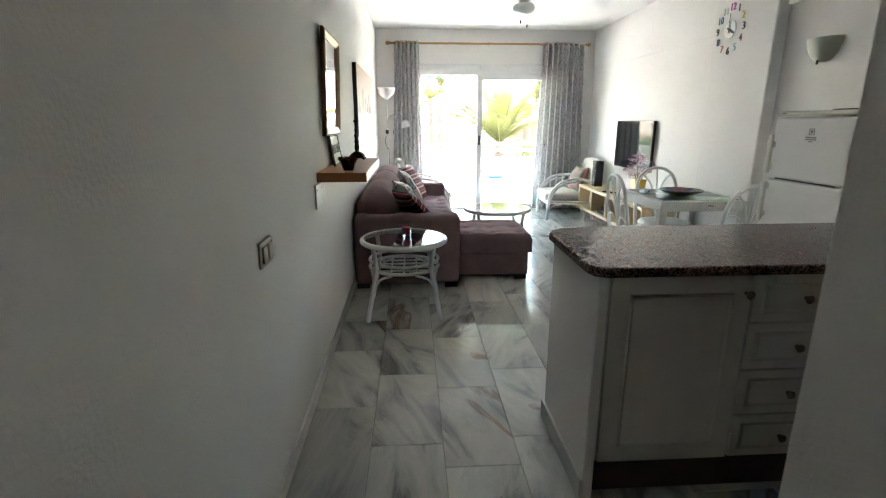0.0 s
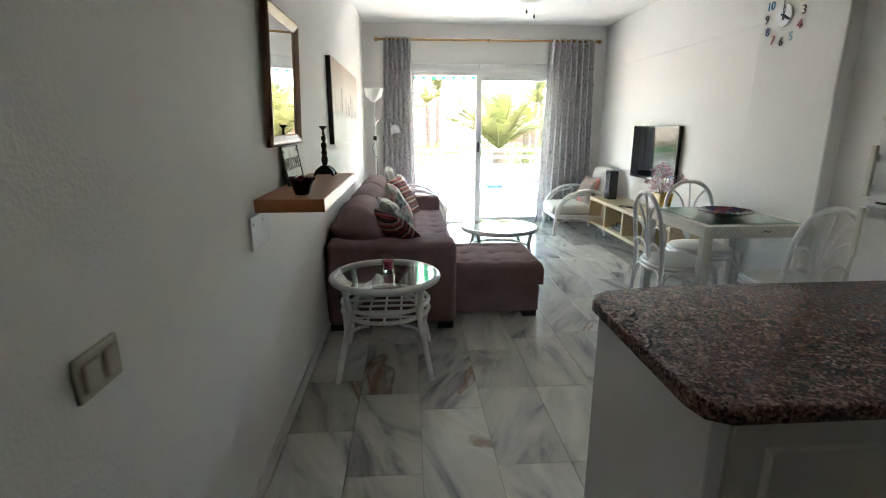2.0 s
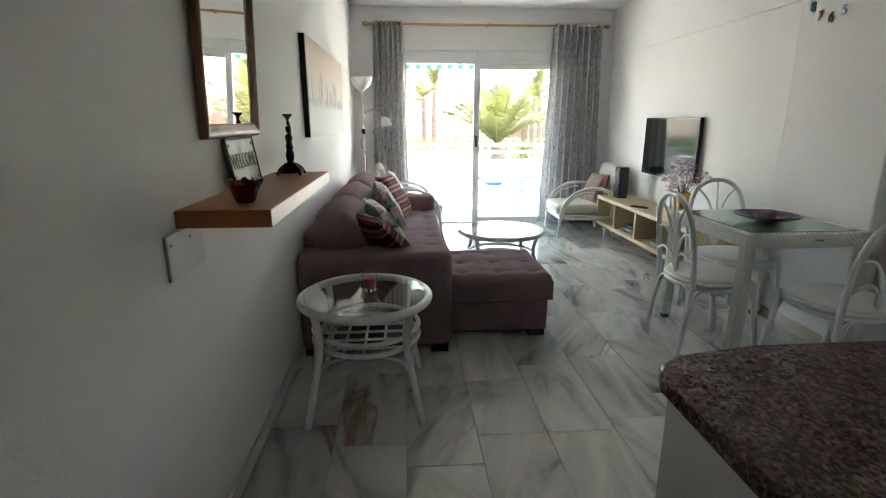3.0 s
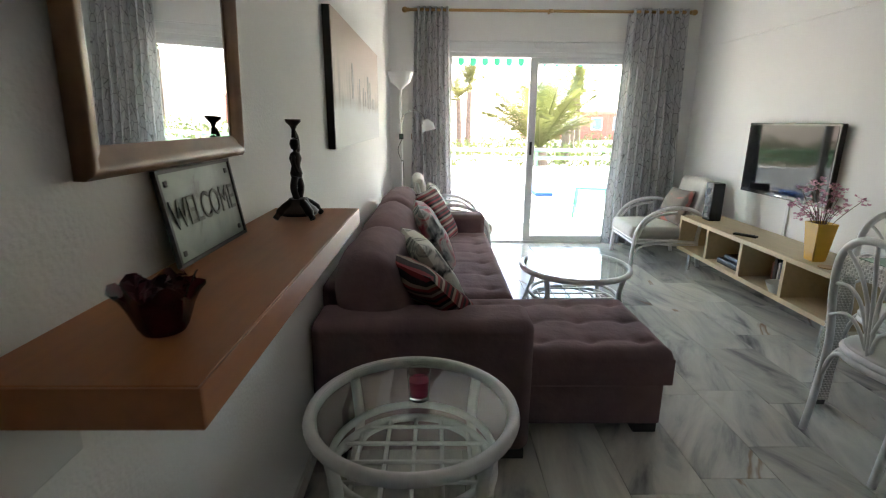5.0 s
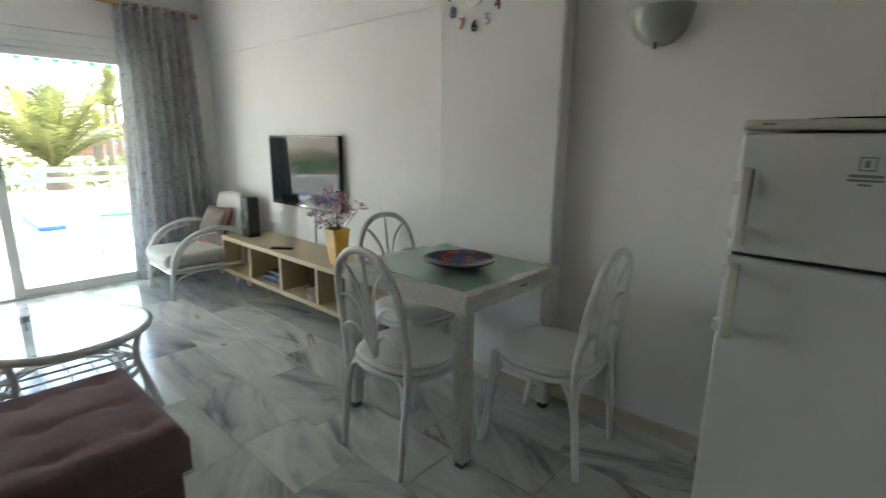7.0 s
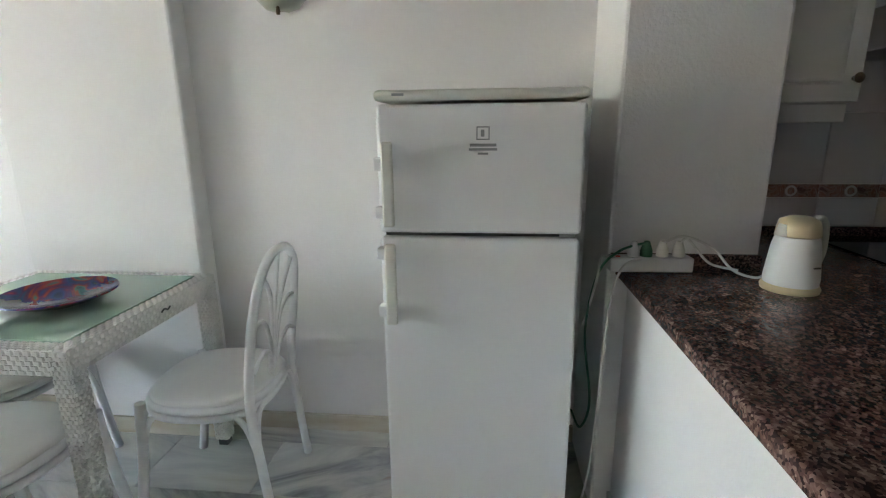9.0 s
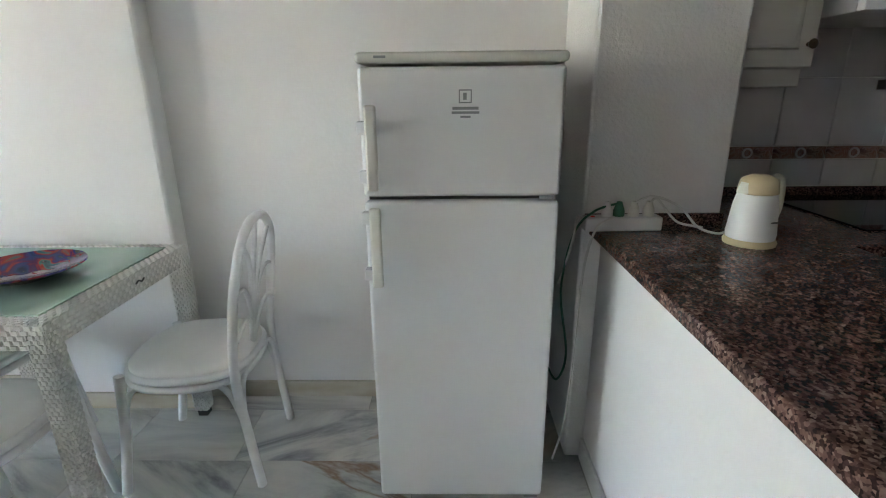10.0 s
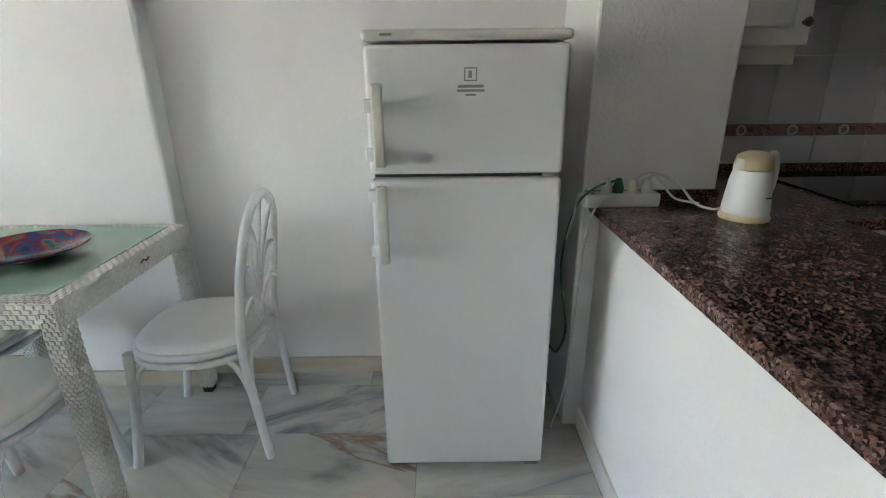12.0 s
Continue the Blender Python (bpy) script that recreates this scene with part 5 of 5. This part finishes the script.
part("canopy", lathe(bmesh.new(), [(0.001, 0.0), (0.09, 0.0), (0.095, -0.02), (0.06, -0.06), (0.05, -0.09)], 28), ALU, fan)
part("shade", lathe(bmesh.new(), [(0.05, -0.085), (0.10, -0.10), (0.115, -0.13), (0.105, -0.165), (0.06, -0.19), (0.001, -0.195)], 28), FROST, fan, "white glass bowl")
for s in (-1, 1):
    c = part("pull_chain", tube(bmesh.new(), [(0.035 * s, -0.02, -0.18), (0.035 * s, -0.02, -0.27 - 0.02 * s)], 0.002, 6), CHROME, fan)
    part("bead", lathe(bmesh.new(), [(0.002, 0.0), (0.008, -0.012), (0.008, -0.03), (0.001, -0.036)], 10, (0.035 * s, -0.02, -0.27 - 0.02 * s)), GASKET, c)
solid("beam", bx(3.133, 3.155, 2.80, 4.288, 2.12, CEIL_Z), SMOOTHED, "shallow plastered beam above the fridge wall", "beam", kind="structure", smooth=False)

# ---- kitchen corner ----
BEIGE = material("beige_plastic", (0.62, 0.50, 0.30), 0.4, vary=0.03)
kt = thing("kettle", "white and beige electric kettle on its base", "kettle", (2.555, 2.40, WT), 12)
kt.scale = (0.78, 0.78, 0.78)
part("base", lathe(bmesh.new(), [(0.082, 0.0), (0.084, 0.01), (0.078, 0.022), (0.001, 0.022)], 32), BEIGE, kt, "beige base")
part("body", lathe(bmesh.new(), [(0.076, 0.022), (0.078, 0.04), (0.068, 0.14), (0.060, 0.176), (0.001, 0.177)], 36), WHITEGOODS, kt)
part("lid", lathe(bmesh.new(), [(0.058, 0.1765), (0.063, 0.18), (0.060, 0.205), (0.055, 0.225), (0.03, 0.238), (0.001, 0.24)], 32), BEIGE, kt, "beige lid")
part("handle", tube(bmesh.new(), smooth_path([(0.0, -0.05, 0.225), (0.0, -0.075, 0.228), (0.0, -0.093, 0.20), (0.0, -0.096, 0.12), (0.0, -0.078, 0.06)]), 0.011, 10), FRIDGE_TRIM, kt)
part("spout", lathe(bmesh.new(), [(0.026, 0.18), (0.016, 0.215), (0.001, 0.216)], 14, (-0.0, 0.05, 0)), FRIDGE_TRIM, kt)
part("lettering", bx(-0.073, -0.0705, -0.03, -0.005, 0.085, 0.090), GASKET, kt, "unreadable dark lettering")
ps = thing("power_strip", "white socket strip with plugs lying on the worktop", "power strip", (2.70, 2.70, WT), 2)
part("body", bx(-0.026, 0.026, -0.115, 0.115, 0.0, 0.042, bevel=0.005), SOCKET, ps)
part("light", bx(-0.012, -0.002, 0.085, 0.097, 0.041, 0.045, bevel=0.001), material("red_rocker", (0.7, 0.05, 0.03), 0.3), ps, "small red switch")
for y, mt in ((-0.08, FRIDGE_TRIM), (-0.035, FRIDGE_TRIM), (0.01, CABLEG), (0.045, SOCKET)):
    part("plug", lathe(bmesh.new(), [(0.017, 0.04), (0.017, 0.058), (0.008, 0.085), (0.001, 0.087)], 14, (0.002, y, 0)), mt, ps, "mains plug")
for k, (mt, lab, pts) in enumerate((
        (CABLEW, "white kettle lead on the worktop", [(2.657, 2.665, 0.99), (2.64, 2.62, 1.012), (2.62, 2.55, 0.985), (2.60, 2.50, 0.93), (2.58, 2.45, 0.915), (2.585, 2.42, 0.925)]),
        (CABLEW, "white lead along the worktop", [(2.657, 2.62, 0.99), (2.66, 2.60, 1.0), (2.64, 2.56, 0.95), (2.66, 2.52, 0.925), (2.63, 2.47, 0.92)]),
        (CABLEW, "white lead hanging beside the counter", [(2.62, 2.75, 0.952), (2.58, 2.81, 0.93), (2.57, 2.84, 0.80), (2.59, 2.845, 0.5), (2.62, 2.85, 0.25), (2.70, 2.86, 0.012)]),
        (CABLEW, "white lead looping behind the fridge", [(2.655, 2.815, 0.93), (2.64, 2.85, 0.95), (2.61, 2.865, 0.90), (2.66, 2.87, 0.80), (2.75, 2.87, 0.7)]),
        (CABLEG, "green lead hanging behind the fridge", [(2.657, 2.71, 0.99), (2.65, 2.80, 0.965), (2.63, 2.86, 0.90), (2.68, 2.875, 0.70), (2.60, 2.865, 0.52), (2.64, 2.88, 0.40), (2.80, 2.88, 0.36)]))):
    pts = [(x + 0.04, y - 0.012 * (y > 2.74), z - 0.019 if z > 0.1 else z) for x, y, z in pts]
    solid("cable", tube(bmesh.new(), smooth_path(pts, 8), 0.0036, 7), mt, lab, "cable")
hob = thing("hob", "black glass hob set in the worktop", "hob", (0, 0, 0))
part("glass", bx(2.66, 3.17, 1.35, 2.0, WT, WT + 0.006, bevel=0.002), SCREEN, hob)
wc = thing("wall_cabinet", "cream panelled kitchen wall cabinet with bronze knob", "cabinet", (0, 0, 0))
part("body", bx(2.925, 3.22, 2.085, 2.366, 1.352, 2.1), CABINET, wc)
part("pelmet", bx(2.935, 3.2, 2.095, 2.364, 1.296, 1.3515, bevel=0.004), CABINET, wc)
bm = raised_panel(bmesh.new(), -0.14, 0.14, 1.354, 2.09, 0.0, rim=0.05)
bm.transform(Matrix.Translation((2.905, 2.2255, 0)) @ Matrix.Rotation(radians(-90), 4, "Z"))
dd = part("door", bm, CABINET, wc)
knob(dd, 0, 0, 0, pose(2.904, 2.11, 1.42, 0, -90, 0))
hd = thing("cooker_hood", "white slim cooker hood under the wall cabinets", "cooker hood", (0, 0, 0))
part("body", bx(2.83, 3.22, 1.34, 2.043, 1.50, 1.62, bevel=0.006), WHITEGOODS, hd)
part("visor", bx(2.80, 2.83, 1.34, 2.043, 1.50, 1.545, bevel=0.004), WHITEGOODS, hd)
sh = solid("kitchen_ledge", bx(3.08, 3.212, 1.30, 1.62, 1.285, 1.32, bevel=0.003), CABINET, "short cream ledge on the tiled wall", "shelf")

# kitchen wall tiles and their patterned border
TILE = material("pale_lilac_glazed_tile", (0.74, 0.72, 0.72), 0.16, vary=0.04, scale=4, per_object=0.04)
BORDER = print_material("patterned_border_tile", [(0.38, (0.42, 0.37, 0.34)), (0.47, (0.30, 0.13, 0.10)), (0.55, (0.40, 0.30, 0.26)), (0.65, (0.17, 0.09, 0.08))], 26, rough=0.3, detail=3)
kw = bpy.data.objects["wall_kitchen"]
tile_mesh = {}
def wall_tile(y, z, h, mat, name):
    key = (round(h, 3), name)
    if key not in tile_mesh:
        o = mesh_object(name, bx(-0.008, -0.0005, 0.0015, 0.2035, 0.0015, h - 0.0015, bevel=0.002, seg=1), mat, False)
        tile_mesh[key] = o.data
    else:
        o = new(name, tile_mesh[key])
    o.parent = kw
    o.location = (3.22, y, z)
for k in range(8):
    y = 2.367 - 0.205 * (k + 1)
    for z, h, mt, nm in ((0.924, 0.104, TILE, "tile"), (1.029, 0.05, BORDER, "border_tile"), (1.080, 0.25, TILE, "tile"), (1.331, 0.25, TILE, "tile"), (1.582, 0.25, TILE, "tile")):
        wall_tile(y, z, h, mt, nm)
    o = part("ring", tube(bmesh.new(), [(3.209, y + 0.1 + 0.017 * math.cos(2 * math.pi * q / 20), 1.054 + 0.017 * math.sin(2 * math.pi * q / 20)) for q in range(20)], 0.004, 6, closed=True), TILE, kw)

# ---- terrace and garden ----
PAVE = material("sunlit_terrace_tile", (0.74, 0.72, 0.67), 0.7, vary=0.06, scale=3)
GREENP = material("pale_green_paint", (0.13, 0.34, 0.17), 0.5, vary=0.06)
AWG = material("green_awning_canvas", (0.02, 0.28, 0.17), 0.85, vary=0.08)
AWW = material("white_awning_canvas", (0.78, 0.78, 0.74), 0.85, vary=0.04)
LEAF = material("palm_leaf", (0.115, 0.13, 0.04), 0.55, vary=0.25, scale=3, per_object=0.2)


def leafy(m, share):
    """Lets part of the light through thin leaves."""
    nt = m.node_tree
    b = nt.nodes["Principled BSDF"]
    tl = nt.nodes.new("ShaderNodeBsdfTranslucent")
    nt.links.new(b.inputs["Base Color"].links[0].from_socket, tl.inputs[0])
    mx = nt.nodes.new("ShaderNodeMixShader")
    mx.inputs[0].default_value = share
    nt.links.new(b.outputs[0], mx.inputs[1])
    nt.links.new(tl.outputs[0], mx.inputs[2])
    nt.links.new(mx.outputs[0], nt.nodes["Material Output"].inputs[0])


HEDGE = material("hedge_leaf", (0.10, 0.13, 0.04), 0.6, vary=0.3, scale=5)
leafy(LEAF, 0.45)
leafy(HEDGE, 0.35)
TRUNK = material("palm_trunk", (0.17, 0.12, 0.085), 0.95, vary=0.3, scale=9, bump=0.6, bump_scale=18)
SOIL = material("garden_gravel", (0.40, 0.35, 0.28), 0.95, vary=0.2, scale=1.5)
BLUE = material("blue_lounger_cloth", (0.03, 0.12, 0.36), 0.85, vary=0.1)
GREENC = material("green_chair_plastic", (0.03, 0.30, 0.17), 0.4)
setting("ground", bx(-700, 700, NORTH + 0.2, 1400, -0.3, -0.12), SOIL, "pale gravel garden ground reaching the horizon", "ground")
setting("pavement", bx(-3.0, 7.0, NORTH + 0.2, 11.5, -0.12, -0.01), PAVE, "pale sunlit terrace paving", "pavement")
rail = thing("railing", "pale green painted terrace railing over a low white wall", "railing", (0, 11.3, 0))
part("low_wall", bx(-3, 7, -0.08, 0.08, -0.01, 0.58), PLASTER, rail, "low white wall")
for z in (0.70, 0.83):
    part("rail", bx(-3, 7, -0.03, 0.03, z, z + 0.06, bevel=0.01), GREENP, rail)
for x in (-2.6, -1.0, 0.6, 2.2, 3.8, 5.4):
    part("post", bx(x - 0.025, x + 0.025, -0.025, 0.025, 0.58, 0.83), GREENP, rail)
aw = thing("awning", "green and white striped awning with a scalloped valance", "awning", (0, 0, 0))
for k in range(72):
    x0 = -1.5 + k * 0.085
    bm = bmesh.new()
    top = [bm.verts.new((x, y, z)) for x, y, z in ((x0, NORTH + 0.2, 2.60), (x0 + 0.085, NORTH + 0.2, 2.60), (x0 + 0.085, 10.2, 2.29), (x0, 10.2, 2.29))]
    bm.faces.new(top)
    edge = [bm.verts.new((x0 + 0.085 * q / 8, 10.202, 2.285 - 0.165 - 0.03 * math.sin(math.pi * q / 8))) for q in range(9)]
    up = [bm.verts.new((x0 + 0.085 * q / 8, 10.2, 2.29)) for q in range(9)]
    for q in range(8):
        bm.faces.new((up[q], up[q + 1], edge[q + 1], edge[q]))
    bmesh.ops.solidify(bm, geom=list(bm.faces), thickness=0.004)
    part("canvas_strip", bm, AWG if k % 2 else AWW, aw, smooth=False)


def garden_chair(name, label, mat, at, rz):
    c = thing(name, label, "chair", at, rz)
    part("seat", bx(-0.22, 0.22, -0.22, 0.22, 0.40, 0.43, bevel=0.01), mat, c)
    part("backrest", bx(-0.22, 0.22, -0.25, -0.22, 0.43, 0.86, bevel=0.014), mat, c)
    for x in (-0.2, 0.2):
        for y in (-0.2, 0.2):
            part("leg", tube(bmesh.new(), [(x, y, 0.41), (x * 1.12, y * 1.15, -0.01)], 0.016, 8), mat, c)
    return c


garden_chair("garden_chair", "white plastic garden chair on the terrace", ALU, (1.25, 9.75, 0), 170)
garden_chair("garden_chair", "green plastic garden chair on the terrace", GREENC, (2.75, 9.9, 0), 70)
gt = thing("garden_table", "white plastic garden table on the terrace", "table", (1.25, 10.25, 0))
part("tabletop", bx(-0.42, 0.42, -0.36, 0.36, 0.68, 0.72, bevel=0.012), ALU, gt)
for x in (-0.36, 0.36):
    for y in (-0.3, 0.3):
        part("leg", tube(bmesh.new(), [(x, y, 0.69), (x, y, -0.01)], 0.022, 8), ALU, gt)
for x in (0.55, 2.05):
    lo = thing("sun_lounger", "white sun lounger with a blue pad on the terrace", "sun lounger", (x, 10.4, 0), group="loungers")
    part("frame", bx(-0.3, 0.3, -0.6, 0.6, 0.24, 0.29, bevel=0.01), ALU, lo)
    part("pad", bx(-0.13, 0.13, -0.58, 0.58, 0.292, 0.345, bevel=0.015), BLUE, lo, "blue pad")
    for lx in (-0.25, 0.25):
        for ly in (-0.5, 0.5):
            part("leg", tube(bmesh.new(), [(lx, ly, 0.25), (lx, ly, -0.01)], 0.016, 8), ALU, lo)


def palm(at, height, reach, fronds, seed, r0=0.16):
    g = random.Random(seed)
    p = thing("palm_tree", "feathery green palm in the sunlit garden", "palm tree", at, group="garden palms")
    lean_x, lean_y = g.uniform(-0.06, 0.06) * height, g.uniform(-0.06, 0.06) * height
    path = smooth_path([(0, 0, -0.13), (lean_x * 0.3, lean_y * 0.3, height * 0.5), (lean_x, lean_y, height)], 8)
    part("trunk", tube(bmesh.new(), path, [r0 * (1.15 - 0.35 * k / len(path)) * (1 + 0.06 * (k % 2)) for k in range(len(path))], 10), TRUNK, p)
    bm = bmesh.new()
    top = Vector((lean_x, lean_y, height))
    for k in range(fronds):
        az, el = 2.4 * k + g.uniform(-0.2, 0.2), g.uniform(0.45, 1.5)
        d = Vector((math.cos(az), math.sin(az), 0))
        L = reach * g.uniform(0.8, 1.1)
        pts = []
        for q in range(9):
            t = q / 8
            pts.append(top + d * (L * t * math.cos(el) * (1 - 0.15 * t)) + Vector((0, 0, L * (t * math.sin(el) - 0.34 * t * t * (0.4 + 0.6 * math.cos(el))))))
        tube(bm, pts, [0.022 * reach / 2 * (1 - 0.85 * q / 8) for q in range(9)], 4)
        side = Vector((-d.y, d.x, 0))
        m = 40
        for q in range(3, m):
            t = q / m
            i = min(int(t * 8), 7)
            c = pts[i].lerp(pts[i + 1], t * 8 - i)
            ax = (pts[i + 1] - pts[i]).normalized()
            ll = reach * 0.26 * math.sin(math.pi * min(1, 0.12 + t * 0.9)) * g.uniform(0.85, 1.1)
            for s in (-1, 1):
                tip = c + side * s * ll * 0.8 + ax * ll * 0.55 + Vector((0, 0, -0.25 * ll * g.uniform(0.2, 1.2)))
                w = ax * 0.0075 * reach
                bm.faces.new([bm.verts.new(v) for v in (c - w, c + w, (c + tip) / 2 + w * 0.9 + Vector((0, 0, 0.03 * reach)), tip, (c + tip) / 2 - w * 0.6 + Vector((0, 0, 0.03 * reach)))])
    part("crown", bm, LEAF, p, smooth=False)
    return p


palm((3.15, 15.5, 0), 0.7, 2.45, 26, 1, 0.2)
palm((0.2, 22.0, 0), 1.9, 1.4, 20, 2, 0.13)
palm((1.5, 25.0, 0), 2.3, 1.4, 20, 3, 0.13)
palm((-0.6, 27.0, 0), 1.0, 2.0, 18, 4)
palm((2.2, 30.0, 0), 3.2, 1.6, 20, 5, 0.15)
palm((7.0, 27.0, 0), 2.4, 1.5, 20, 6, 0.14)
palm((5.2, 21.0, 0), 1.2, 1.2, 18, 7)
palm((9.0, 33.0, 0), 3.4, 2.0, 18, 8, 0.15)
palm((-3.5, 24.0, 0), 3.0, 2.0, 18, 9, 0.15)
palm((12.0, 26.0, 0), 3.5, 2.1, 18, 10, 0.15)
palm((-1.8, 38.0, 0), 3.6, 2.0, 18, 11, 0.17)
rng = random.Random(11)
bm = bmesh.new()
for k in range(14000):
    x, y = rng.uniform(-14, 24), rng.choice((16.8, 18.6, 20.5, 24.0, 30.0)) + rng.gauss(0, 0.4)
    h = 0.62 + 0.3 * noise.noise(Vector((x * 0.5, y, 0)))
    z = rng.uniform(-0.12, max(0.12, h))
    m = Matrix.Translation((x, y, z)) @ Euler((rng.uniform(-1.5, 1.5), rng.uniform(-1.5, 1.5), rng.uniform(0, 6))).to_matrix().to_4x4()
    s = rng.uniform(0.05, 0.11)
    bm.faces.new([bm.verts.new(m @ Vector(p)) for p in ((-s, 0, 0), (0, -s * 0.5, 0.02), (s, 0, 0), (0, s * 0.5, 0.02))])
solid("hedge", bm, HEDGE, "low clipped garden shrubs beyond the terrace", "hedge", kind="stuff", smooth=False)
HOUSEPANE = material("bluish_house_glass", (0.10, 0.16, 0.26), 0.2)
hs = thing("house", "distant flat-roofed terracotta house with white windows", "house", (12.4, 44, -0.12))
part("wall", bx(-4.2, 4.2, 0, 5, 0, 2.1), material("terracotta_render", (0.34, 0.12, 0.085), 0.9, vary=0.08, scale=1), hs)
part("roof", bx(-4.35, 4.35, -0.15, 5.1, 2.1, 2.3), material("roof_edge", (0.42, 0.2, 0.15), 0.9), hs)
for x in (-2.9, -0.9, 1.2, 3.0):
    w = part("window", bx(x - 0.45, x + 0.45, -0.06, 0.0, 0.8, 1.8), ALU, hs)
    part("pane", bx(x - 0.38, x + 0.38, -0.075, -0.06, 0.87, 1.73), HOUSEPANE, w)

# ---- marble floor slabs ----
rng = random.Random(4)
slab = {}
for c in range(11):
    x = -0.005 + 0.305 * c
    y = -1.3
    while y < NORTH - 0.02:
        L = rng.choice((0.6, 0.6, 0.6, 0.45, 0.6)) if y > -1.29 else rng.choice((0.1, 0.22, 0.3, 0.4, 0.48, 0.6))
        y1 = min(y + L, NORTH + 0.02)
        if y1 - y > 0.03:
            key = round(y1 - y, 3)
            if key not in slab:
                o = mesh_object("marble_slab", bx(0.0008, 0.3042, 0.0008, y1 - y - 0.0008, -0.012, 0.0, bevel=0.0008, seg=1), MARBLE, False)
                slab[key] = o.data
            else:
                o = new("marble_slab", slab[key])
            o.parent = floor
            o.location = (x, y, 0)
        y = y1
